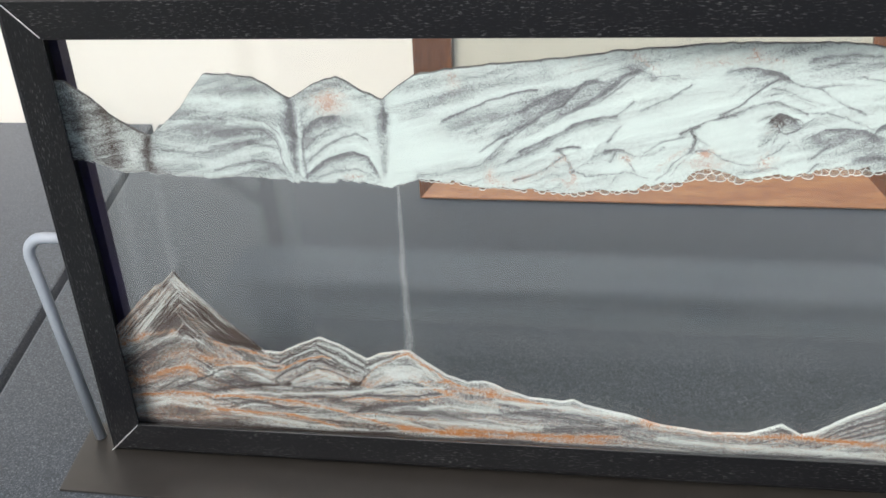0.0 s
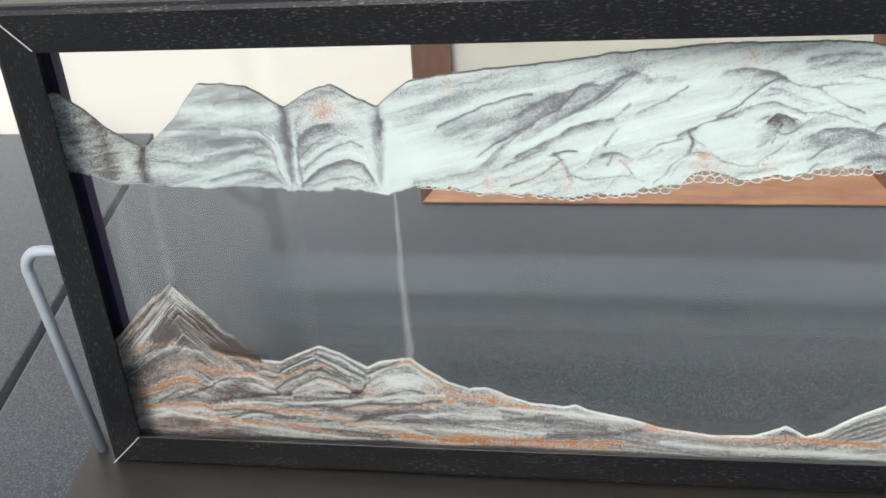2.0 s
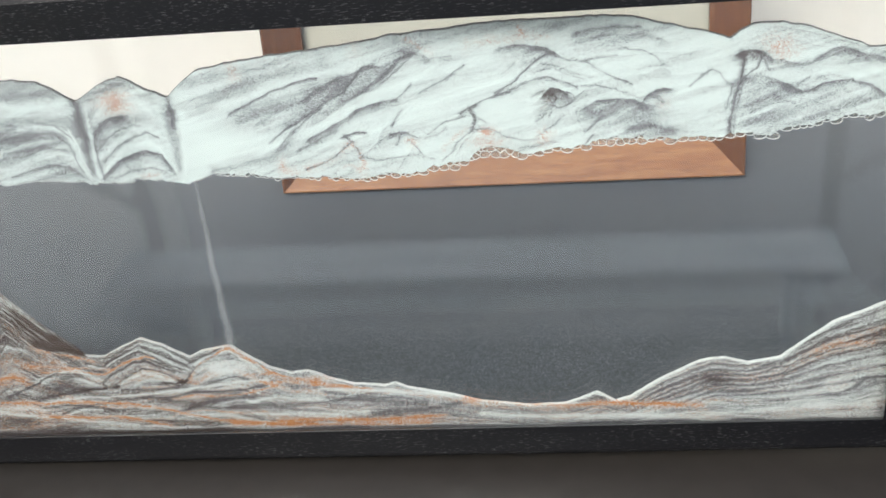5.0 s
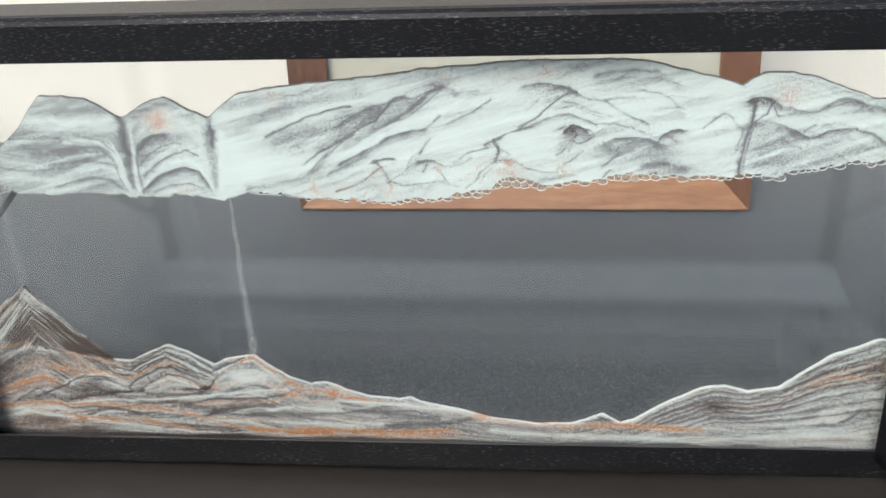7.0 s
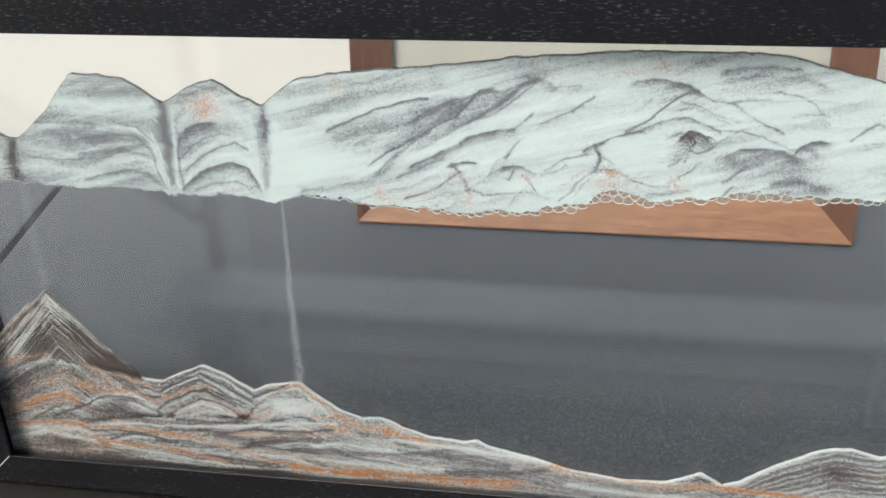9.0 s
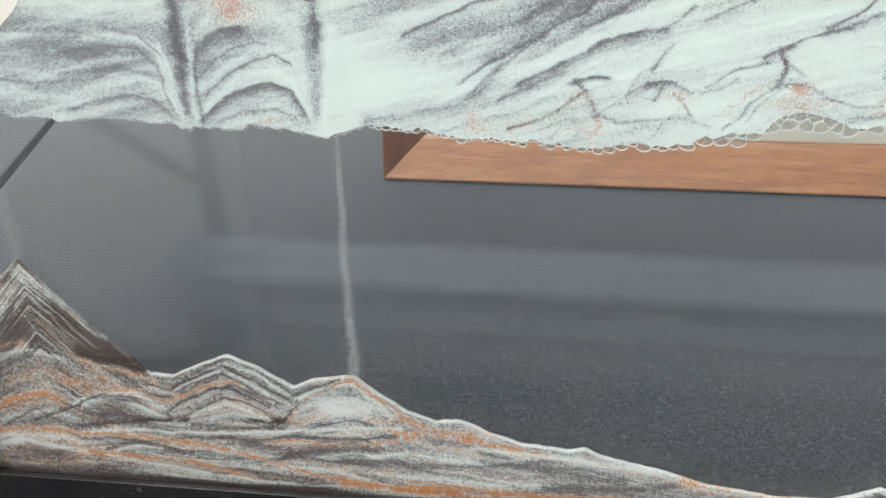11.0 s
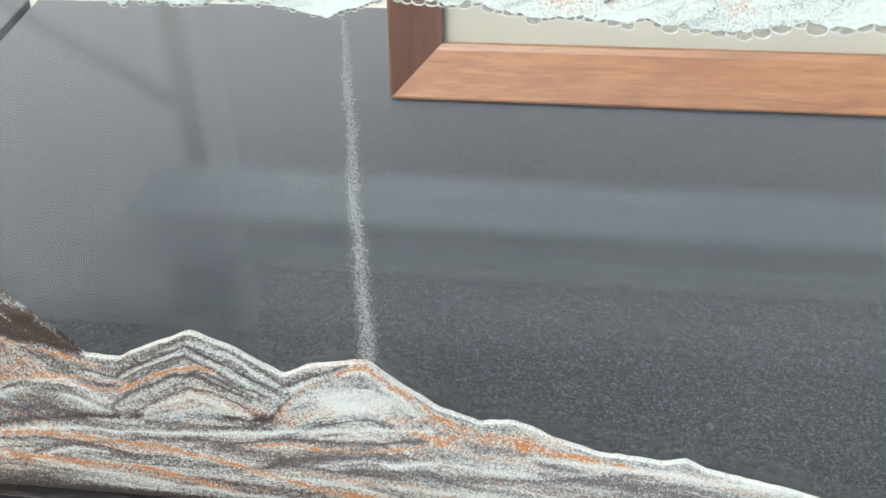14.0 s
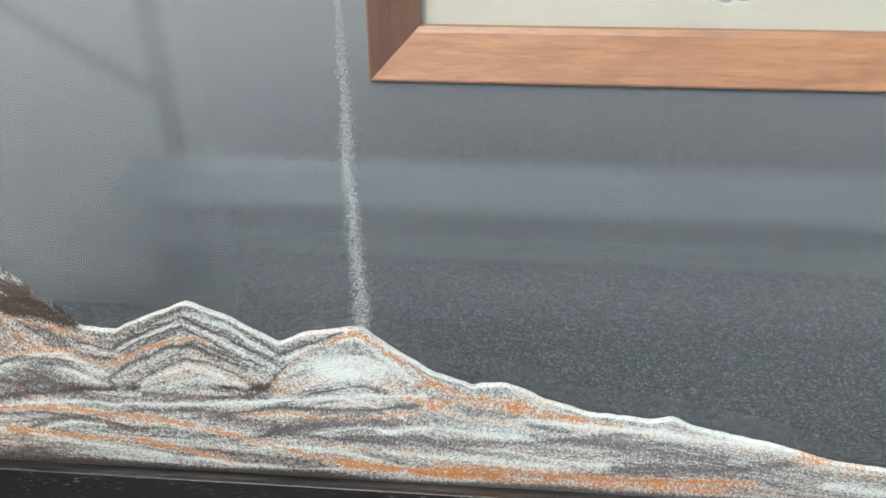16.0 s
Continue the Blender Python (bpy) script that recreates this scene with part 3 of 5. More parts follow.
vein(UPPER_VEINS, "dark", 0.65, 2, 0.96, 68.2, 235.5, 76.3, 240.6, 85.0, 245.0, 95.0, 247.8, 104.9, 250.6)
vein(UPPER_VEINS, "dark", 0.45, 0.4, 5, 57.7, 220.9, 75.9, 232.6, 90.6, 241.6)
vein(UPPER_VEINS, "dark", 1, 0.5, 0.72, 44.5, 211.4, 54.7, 219.4, 66.8, 225.6, 78.8, 233.2, 87.6, 237.7, 95.0, 245.1, 99.3, 250.1, 104.9, 251.5)
vein(UPPER_VEINS, "dark", 0.6, 0.5, 0.72, 54.4, 214.9, 65.2, 223.1, 75.8, 230.2)
vein(UPPER_VEINS, "dark", 0.55, 0.8, 5, 69.5, 220.5, 84.5, 229.4, 99.0, 237.2, 107.6, 243.4, 116.0, 250.4, 121.6, 254.7, 127.0, 256.3)
vein(UPPER_VEINS, "dark", 0.75, 0.58, 0.58, 87.5, 232.8, 99.0, 237.5, 107.6, 244.6, 113.3, 249.6, 120.2, 254.7, 125.7, 256.3)
vein(UPPER_VEINS, "dark", 0.55, 0.58, 0.58, 101.9, 237.5, 110.4, 243.4, 117.4, 249.2, 124.3, 254.6)
vein(UPPER_VEINS, "dark", 0.55, 3, 0.8, 125.7, 256.3, 131.2, 254.2, 135.8, 250.0)
vein(UPPER_VEINS, "dark", 0.6, 0.58, 0.43, 99.3, 250.1, 110.5, 250.5, 118.8, 254.1, 125.7, 256.6)
vein(UPPER_VEINS, "white", 0.95, 2.6, 2.6, 38.7, 205.9, 57.4, 214.9, 75.4, 220.2, 93.1, 229.7, 110.3, 234.9, 125.7, 244.3, 135.3, 248.9)
vein(UPPER_VEINS, "white", 0.8, 4, 4, 6.6, 223.0, 8.6, 213.2, 17.3, 206.6)
patch(UPPER_VEINS, "white", 0.85, 22, 9, 19.4, 213.2)
vein(UPPER_VEINS, "dark", 0.8, 2.6, 0.56, 65.6, 212.3, 75.3, 217.3, 84.2, 222.0, 93.1, 227.5, 98.9, 230.5, 113.7, 232.5)
patch(UPPER_VEINS, "dark", 0.28, 12, 6, 104.5, 227.7)
vein(UPPER_VEINS, "dark", 0.4, 2, 0.8, 58.3, 205.8, 72.1, 212.5, 81.1, 217.0)
vein(UPPER_VEINS, "dark", 0.65, 0.58, 0.58, 114.0, 232.5, 120.2, 237.2, 123.2, 240.2)
vein(UPPER_VEINS, "dark", 0.75, 0.79, 0.79, 111.3, 218.3, 114.5, 223.3, 117.0, 226.9)
vein(UPPER_VEINS, "dark", 0.4, 0.72, 0.72, 106.7, 216.8, 113.0, 220.2)
vein(UPPER_VEINS, "dark", 0.5, 3, 2, 11.7, 197.6, 32.2, 201.3, 44.6, 203.9, 51.6, 208.4, 58.1, 216.8)
vein(UPPER_VEINS, "dark", 0.5, 0.58, 0.58, 47.9, 207.5, 54.3, 214.3, 59.9, 218.1)
vein(UPPER_VEINS, "dark", 0.9, 1.6, 0.48, 84.8, 213.4, 91.3, 215.3, 96.2, 215.3)
vein(UPPER_VEINS, "dark", 0.85, 0.79, 0.79, 85.4, 213.4, 88.2, 210.2, 90.4, 206.0, 92.7, 201.2)
vein(UPPER_VEINS, "rust", 0.55, 2.4, 2, 63.8, 196.3, 73.0, 198.9, 80.6, 203.5, 87.6, 209.3)
vein(UPPER_VEINS, "dark", 0.8, 0.58, 0.5, 62.3, 195.9, 71.4, 198.3, 79.1, 203.2, 85.8, 208.3, 88.8, 209.9)
patch(UPPER_VEINS, "dark", 0.34, 10, 6, 84.0, 199.2)
vein(UPPER_VEINS, "rust", 0.55, 1.4, 1.4, 88.5, 208.9, 91.6, 204.1, 94.3, 197.3)
vein(UPPER_VEINS, "rust", 0.45, 1.2, 1.2, 79.7, 194.6, 86.3, 197.3, 91.6, 194.0)
patch(UPPER_VEINS, "rust", 0.5, 3, 4, 92.7, 193.3)
patch(UPPER_VEINS, "rust", 0.55, 3, 6, 49.1, 198.3)
patch(UPPER_VEINS, "rust", 0.45, 5, 3, 54.9, 194.3)
vein(UPPER_VEINS, "dark", 0.9, 1.6, 0.48, 109.5, 213.3, 114.4, 214.5, 118.7, 214.2, 123.5, 211.6)
vein(UPPER_VEINS, "dark", 0.65, 0.79, 0.79, 115.8, 213.2, 112.3, 207.2)
patch(UPPER_VEINS, "rust", 0.7, 4, 4, 120.4, 209.1)
vein(UPPER_VEINS, "dark", 0.65, 0.58, 0.5, 118.7, 209.4, 123.0, 204.6, 125.9, 200.5, 130.8, 198.9)
vein(UPPER_VEINS, "dark", 0.45, 0.79, 0.79, 93.8, 201.5, 101.1, 198.9, 109.9, 200.5, 123.0, 202.1)
patch(UPPER_VEINS, "dark", 0.25, 10, 3, 107.0, 198.6)
vein(UPPER_VEINS, "dark", 0.5, 0.5, 0.5, 125.5, 210.7, 132.9, 211.9, 139.1, 215.9)
vein(UPPER_VEINS, "dark", 0.5, 0.65, 0.5, 130.9, 251.0, 135.3, 253.2, 143.9, 254.2)
vein(UPPER_VEINS, "dark", 0.65, 0.86, 0.43, 126.6, 235.0, 135.4, 240.0, 143.6, 244.3, 150.8, 249.2)
patch(UPPER_VEINS, "dark", 0.2, 14, 8, 138.2, 237.0)
patch(UPPER_VEINS, "dark", 0.45, 14, 5, 184.0, 252.5)
vein(UPPER_VEINS, "dark", 1, 2.6, 0.48, 168.5, 256.3, 175.3, 257.3, 180.6, 257.4, 185.9, 255.9, 192.5, 254.6, 196.0, 252.6)
vein(UPPER_VEINS, "dark", 0.85, 0.5, 0.5, 165.2, 233.3, 173.6, 237.6, 178.7, 242.3, 183.8, 247.4, 190.1, 251.3, 195.0, 252.6)
vein(UPPER_VEINS, "dark", 0.65, 0.5, 0.5, 194.4, 254.0, 198.0, 250.6, 202.1, 248.2, 209.9, 248.3, 217.5, 249.6, 225.7, 250.0)
patch(UPPER_VEINS, "dark", 0.27, 9, 5, 186.9, 247.3)
vein(UPPER_VEINS, "dark", 0.35, 0.86, 0.86, 169.3, 243.6, 175.2, 248.4)
vein(UPPER_VEINS, "dark", 0.75, 1.4, 0.48, 165.2, 232.4, 173.8, 235.0, 180.3, 238.4, 186.9, 240.1, 193.5, 239.7, 200.3, 237.5, 206.3, 234.2)
vein(UPPER_VEINS, "dark", 0.5, 0.58, 0.58, 206.3, 234.2, 214.9, 235.0, 224.3, 232.5, 235.1, 228.0, 239.4, 226.2)
vein(UPPER_VEINS, "dark", 0.5, 0.58, 0.58, 188.0, 247.0, 197.1, 245.4, 205.2, 241.8, 213.8, 239.1)
vein(UPPER_VEINS, "dark", 0.8, 0.65, 0.58, 209.9, 248.0, 216.8, 243.1, 223.7, 238.6, 232.4, 233.9)
vein(UPPER_VEINS, "dark", 0.45, 0.5, 0.5, 186.7, 243.3, 194.5, 244.9, 202.6, 241.3, 209.4, 238.3)
vein(UPPER_VEINS, "dark", 0.85, 1.5, 0.8, 146.8, 222.9, 150.9, 225.3, 155.5, 227.1)
vein(UPPER_VEINS, "dark", 0.75, 0.5, 0.5, 153.6, 227.1, 160.4, 229.8, 165.8, 232.1, 173.0, 233.8)
vein(UPPER_VEINS, "dark", 0.95, 1.4, 0.96, 152.3, 225.6, 154.1, 220.1, 151.5, 214.0)
vein(UPPER_VEINS, "dark", 0.65, 0.58, 0.58, 153.8, 221.7, 160.0, 217.6)
patch(UPPER_VEINS, "brown", 0.7, 6, 6, 152.9, 222.3)
vein(UPPER_VEINS, "dark", 0.65, 0.5, 0.5, 152.6, 214.9, 145.7, 209.0, 141.6, 202.7, 135.4, 197.9)
vein(UPPER_VEINS, "rust", 0.4, 1.2, 1.2, 151.4, 216.8, 143.1, 210.9, 135.9, 202.7)
vein(UPPER_VEINS, "dark", 0.5, 0.5, 0.5, 148.5, 221.7, 138.5, 218.7, 129.5, 212.8)
vein(UPPER_VEINS, "dark", 0.55, 0.43, 0.43, 155.9, 216.1, 147.7, 207.4, 143.1, 200.8)
patch(UPPER_VEINS, "rust", 0.95, 5, 2.4, 160.4, 213.3)
patch(UPPER_VEINS, "rust", 0.6, 12, 4, 159.8, 207.4)
vein(UPPER_VEINS, "dark", 0.65, 0.72, 0.43, 154.0, 214.9, 161.5, 214.8, 169.4, 209.8, 177.9, 207.0, 186.6, 207.6)
patch(UPPER_VEINS, "dark", 0.29, 14, 4, 165.5, 205.5)
patch(UPPER_VEINS, "dark", 0.3, 6, 3.4, 194.3, 231.7)
vein(UPPER_VEINS, "dark", 1, 2.8, 0.48, 189.5, 231.5, 193.1, 234.4, 197.4, 233.2, 201.3, 230.5)
vein(UPPER_VEINS, "dark", 0.85, 2, 2, 194.1, 230.9, 190.4, 225.8, 187.1, 222.0)
vein(UPPER_VEINS, "dark", 0.75, 0.72, 0.72, 196.1, 229.1, 192.2, 223.7, 188.1, 219.8, 185.0, 217.4)
patch(UPPER_VEINS, "brown", 0.8, 7, 6, 192.8, 229.7)
vein(UPPER_VEINS, "rust", 0.4, 1.5, 1.5, 192.4, 228.8, 188.4, 222.9)
vein(UPPER_VEINS, "white", 0.85, 1, 1, 196.7, 235.5, 202.2, 232.2, 205.1, 229.8)
vein(UPPER_VEINS, "dark", 0.85, 0.5, 0.5, 201.2, 231.4, 204.8, 229.8, 205.7, 228.1, 201.2, 224.8, 197.3, 223.7, 194.5, 224.9)
vein(UPPER_VEINS, "dark", 0.6, 0.65, 0.65, 194.5, 224.3, 191.6, 219.5)
vein(UPPER_VEINS, "dark", 0.5, 0.72, 0.72, 183.6, 231.3, 189.1, 233.6)
patch(UPPER_VEINS, "rust", 0.65, 5, 5, 189.4, 207.9)
vein(UPPER_VEINS, "dark", 0.55, 0.65, 0.65, 185.5, 208.8, 189.9, 212.2, 195.1, 215.8, 199.5, 219.1)
vein(UPPER_VEINS, "dark", 0.4, 2, 0.8, 178.1, 202.9, 186.3, 204.1, 194.4, 205.4)
patch(UPPER_VEINS, "dark", 0.51, 22, 7, 224.9, 220.1)
vein(UPPER_VEINS, "dark", 0.85, 5, 0.48, 210.4, 223.2, 215.6, 226.5, 224.8, 227.2, 232.7, 226.3, 238.6, 224.1)
vein(UPPER_VEINS, "dark", 0.65, 0.72, 0.72, 209.8, 209.9, 214.0, 214.5, 217.8, 216.9)
vein(UPPER_VEINS, "dark", 0.65, 0.58, 0.58, 209.1, 202.2, 213.8, 207.8)
patch(UPPER_VEINS, "dark", 0.41, 30, 4.5, 231.9, 208.3)
vein(UPPER_VEINS, "dark", 0.7, 2.4, 2, 231.2, 209.5, 239.5, 211.3, 246.1, 211.0, 253.4, 208.5)
vein(UPPER_VEINS, "dark", 0.5, 0.58, 0.58, 205.2, 220.6, 209.8, 224.1)
vein(UPPER_VEINS, "dark", 1, 2.6, 0.48, 239.0, 225.9, 241.4, 229.1, 245.1, 230.8, 250.7, 231.3)
vein(UPPER_VEINS, "dark", 0.6, 1.4, 1.4, 242.8, 228.8, 247.9, 224.3)
patch(UPPER_VEINS, "rust", 0.3, 4, 6, 248.4, 224.3)
vein(UPPER_VEINS, "dark", 0.55, 0.5, 0.5, 230.7, 252.7, 237.7, 251.2, 243.1, 248.3, 247.3, 244.5, 250.3, 242.8)
vein(UPPER_VEINS, "dark", 0.5, 0.5, 0.5, 235.7, 241.6, 242.4, 243.2, 249.2, 243.9)
vein(UPPER_VEINS, "dark", 0.4, 0.58, 0.58, 221.1, 252.6, 230.4, 253.3)
patch(UPPER_VEINS, "white", 0.6, 20, 7, 177.1, 223.0)
patch(UPPER_VEINS, "white", 0.5, 14, 7, 127.2, 229.6)
patch(UPPER_VEINS, "white", 0.5, 20, 6, 225.8, 242.9)
vein(UPPER_VEINS, "dark", 0.65, 0.58, 0.58, 260.8, 232.6, 266.0, 236.7, 271.3, 239.9, 275.4, 237.6, 279.7, 231.9)
vein(UPPER_VEINS, "white", 0.7, 5, 4, 255.6, 221.0, 269.2, 223.3, 277.2, 228.8)
patch(UPPER_VEINS, "dark", 0.61, 8, 3, 290.9, 246.5)
vein(UPPER_VEINS, "dark", 1, 3, 0.56, 283.8, 246.9, 288.2, 248.3, 293.5, 247.4, 299.5, 244.0)
vein(UPPER_VEINS, "dark", 1, 1.3, 0.96, 286.4, 247.0, 285.9, 241.3, 285.5, 234.2, 283.5, 227.0, 281.8, 216.6, 280.9, 205.8)
vein(UPPER_VEINS, "dark", 0.9, 0.65, 0.65, 295.0, 245.1, 292.7, 239.5, 288.8, 236.9, 285.8, 233.6)
vein(UPPER_VEINS, "dark", 0.65, 0.58, 0.58, 296.4, 243.6, 298.6, 237.5)
vein(UPPER_VEINS, "dark", 0.65, 0.5, 0.5, 285.9, 231.2, 283.7, 216.5, 282.9, 205.7)
vein(UPPER_VEINS, "dark", 0.55, 0.58, 0.58, 282.4, 231.4, 280.1, 224.2, 278.7, 219.2)
patch(UPPER_VEINS, "brown", 0.6, 8, 6, 289.6, 246.0)
patch(UPPER_VEINS, "dark", 0.51, 15, 10, 295.0, 223.4)
patch(UPPER_VEINS, "dark", 0.41, 14, 6, 293.0, 211.6)
vein(UPPER_VEINS, "dark", 0.6, 4, 0.64, 286.3, 234.1, 294.2, 235.7, 302.4, 232.7, 308.6, 228.3)
vein(UPPER_VEINS, "dark", 0.45, 0.72, 0.58, 290.8, 215.6, 297.9, 219.4, 307.2, 221.9, 311.8, 220.7)
vein(UPPER_VEINS, "dark", 0.8, 2, 0.48, 307.4, 230.4, 314.9, 225.9, 320.1, 227.0, 323.8, 229.7, 330.3, 230.8, 338.1, 231.3, 346.3, 228.5, 353.7, 222.9)
patch(UPPER_VEINS, "dark", 0.45, 26, 7, 331.4, 220.0)
patch(UPPER_VEINS, "dark", 0.33, 18, 6, 318.6, 213.3)
patch(UPPER_VEINS, "dark", 0.33, 15, 3.5, 334.3, 243.7)
vein(UPPER_VEINS, "dark", 0.7, 3, 0.64, 304.3, 243.1, 313.7, 240.3, 318.9, 241.5, 322.5, 244.4, 327.5, 246.6, 333.9, 247.1, 342.0, 243.8, 351.7, 240.4)
vein(UPPER_VEINS, "dark", 0.55, 0.58, 0.58, 312.7, 229.5, 318.2, 233.8)
vein(UPPER_VEINS, "dark", 0.4, 0.5, 0.5, 320.5, 232.0, 327.4, 233.9, 338.6, 231.5)
vein(UPPER_VEINS, "dark", 0.35, 0.58, 0.58, 323.3, 250.5, 330.9, 251.4, 338.9, 248.7)
patch(UPPER_VEINS, "rust", 0.5, 8, 6, 305.3, 247.9)
patch(UPPER_VEINS, "rust", 0.3, 7, 5, 299.2, 252.7)
patch(UPPER_VEINS, "dark", 0.57, 1.5, 3, 279.6, 256.6)
patch(UPPER_VEINS, "white", 0.6, 16, 3, 308.8, 235.8)
patch(UPPER_VEINS, "white", 0.5, 16, 3, 335.0, 236.6)

patch(LOWER_VEINS, "dark", 0.36, 42, 26, -148, 100)
patch(LOWER_VEINS, "brown", 0.5, 45, 28, -148, 100)
vein(LOWER_VEINS, "dark", 0.9, 3, 9, -130, 103, -115, 90, -94, 81)
vein(LOWER_VEINS, "brown", 1, 4, 10, -135, 101, -115, 88, -94, 81)
vein(LOWER_VEINS, "white", 0.5, 0.7, 0.9, -142, 128, -130, 115, -117, 99, -101, 86)
vein(LOWER_VEINS, "white", 0.38, 0.5, 0.5, -144, 124, -136, 113, -121, 95, -115, 89)
vein(LOWER_VEINS, "white", 0.38, 0.5, 0.6, -172, 97, -158, 110, -144, 125)
vein(LOWER_VEINS, "white", 0.3, 0.5, 0.5, -180, 84, -163, 101, -146, 118)
vein(LOWER_VEINS, "white", 0.3, 0.5, 0.5, -170, 87, -154, 104, -144, 116)
vein(LOWER_VEINS, "dark", 0.8, 2, 1, -175, 99, -160, 114, -148, 123)
vein(LOWER_VEINS, "dark", 0.6, 1.4, 1, -163, 91, -152, 106, -146, 114)
vein(LOWER_VEINS, "white", 0.4, 0.7, 0.7, -142, 116, -131, 101, -122, 89)
vein(LOWER_VEINS, "white", 0.4, 0.7, 0.7, -148, 108, -140, 94, -134, 86)
vein(LOWER_VEINS, "rust", 0.69, 2, 2, -185, 78, -167, 86, -151, 89)
vein(LOWER_VEINS, "white", 0.4, 3, 1, -183, 71, -164, 82, -148, 86, -131, 82)
patch(LOWER_VEINS, "dark", 0.34, 16, 9, -169, 66)
patch(LOWER_VEINS, "dark", 0.34, 18, 4, -181, 56)
patch(LOWER_VEINS, "cool", 0.6, 18, 7, -153, 79)
vein(LOWER_VEINS, "rust", 0.69, 2.5, 2.5, -182, 50, -165, 56, -146, 63, -141, 59)
patch(LOWER_VEINS, "rust", 0.35, 20, 7, -134, 72)
vein(LOWER_VEINS, "white", 0.6, 2, 2, -186, 34, -170, 37, -142, 38, -123, 34)
vein(LOWER_VEINS, "white", 0.5, 2, 1.5, 188, 26, 223, 26, 274, 26, 324, 32, 371, 33)
patch(LOWER_VEINS, "dark", 0.4, 14, 4, -106, 58)
patch(LOWER_VEINS, "dark", 0.29, 20, 6, -164, 30)
vein(LOWER_VEINS, "dark", 0.55, 0.8, 1.2, 233, 38, 252, 51, 278, 63, 298, 62, 320, 71, 340, 85, 369, 99)
vein(LOWER_VEINS, "white", 0.35, 0.7, 0.7, 231, 38, 252, 53, 278, 65, 298, 63, 320, 72, 340, 88, 368, 102)
vein(LOWER_VEINS, "dark", 0.55, 0.8, 1.2, 236, 38, 254, 48, 278, 59, 298, 58, 320, 66, 341, 79, 370, 92)
vein(LOWER_VEINS, "white", 0.35, 0.7, 0.7, 234, 37, 254, 50, 278, 61, 298, 59, 320, 68, 341, 82, 370, 94)
vein(LOWER_VEINS, "dark", 0.55, 0.8, 1.2, 240, 37, 257, 45, 279, 56, 299, 55, 321, 62, 342, 73, 371, 84)
vein(LOWER_VEINS, "white", 0.35, 0.7, 0.7, 238, 36, 257, 47, 279, 57, 299, 56, 321, 63, 342, 76, 371, 87)
vein(LOWER_VEINS, "dark", 0.55, 0.8, 1.2, 243, 36, 259, 42, 279, 52, 299, 51, 322, 57, 343, 67, 372, 76)
vein(LOWER_VEINS, "white", 0.35, 0.7, 0.7, 241, 36, 259, 44, 279, 54, 299, 53, 321, 59, 343, 70, 372, 79)
vein(LOWER_VEINS, "dark", 0.55, 0.8, 1.2, 246, 36, 261, 39, 279, 48, 300, 48, 322, 52, 344, 61, 374, 69)
vein(LOWER_VEINS, "white", 0.35, 0.7, 0.7, 245, 35, 261, 41, 279, 50, 299, 49, 322, 54, 344, 63, 373, 72)
vein(LOWER_VEINS, "dark", 0.55, 0.8, 1.2, 250, 35, 264, 36, 280, 44, 300, 44, 323, 48, 345, 54, 375, 61)
vein(LOWER_VEINS, "white", 0.35, 0.7, 0.7, 248, 34, 263, 38, 280, 46, 300, 46, 322, 49, 344, 57, 374, 64)
vein(LOWER_VEINS, "dark", 0.55, 0.8, 1.2, 253, 34, 266, 33, 280, 40, 300, 41, 323, 43, 346, 48, 376, 53)
vein(LOWER_VEINS, "white", 0.35, 0.7, 0.7, 252, 34, 266, 35, 280, 42, 300, 42, 323, 45, 345, 51, 376, 56)
vein(LOWER_VEINS, "white", 0.8, 1.2, 2, 195, 36, 205, 40, 213, 45, 224, 38, 232, 40, 249, 53, 271, 66, 285, 68, 298, 64, 316, 67, 329, 79, 343, 91, 368, 102)
vein(LOWER_VEINS, "dark", 0.6, 1.5, 1, 202, 38, 213, 41, 221, 37)
patch(LOWER_VEINS, "dark", 0.57, 9, 5, 281, 52)
patch(LOWER_VEINS, "brown", 0.7, 12, 5, 282, 52)
vein(LOWER_VEINS, "rust", 0.46, 1.88, 1.88, 333, 70, 351, 77, 364, 76)
patch(LOWER_VEINS, "white", 0.4, 40, 5, 341, 36)
patch(LOWER_VEINS, "rust", 0.25, 20, 4, 188, 27)
vein(LOWER_VEINS, "dark", 0.8, 0.5, 0.5, -96.6, 72.3, -85.8, 69.6, -73.0, 76.8, -58.8, 84.1, -48.8, 78.4, -38.8, 72.1, -31.9, 69.2, -22.3, 74.4, -9.0, 80.6)
vein(LOWER_VEINS, "dark", 0.75, 0.45, 0.45, -106.8, 70.2, -88.5, 65.9, -75.7, 72.9, -60.3, 80.6, -52.0, 75.4, -43.0, 68.3, -35.1, 65.6)
vein(LOWER_VEINS, "white", 0.6, 0.5, 0.5, -95.1, 70.6, -86.2, 67.7, -73.4, 74.9, -59.1, 82.3, -50.0, 76.7, -40.9, 70.1)
vein(LOWER_VEINS, "rust", 1, 0.8, 0.7, -125.8, 65.3, -109.6, 66.8, -96.5, 64.6, -86.1, 63.5, -74.3, 70.3, -64.2, 74.2, -56.4, 76.5, -51.7, 74.1)
vein(LOWER_VEINS, "dark", 0.75, 0.7, 0.5, -89.4, 57.4, -79.2, 64.7, -66.5, 71.7, -57.9, 73.5, -50.3, 68.5, -41.5, 63.3)
vein(LOWER_VEINS, "dark", 0.6, 0.4, 0.4, -124.5, 62.5, -108.2, 64.6, -95.1, 62.1, -86.7, 60.8)
vein(LOWER_VEINS, "white", 0.85, 2, 0.7, -127.4, 59.4, -114.6, 62.6, -101.6, 59.6, -91.0, 54.6)
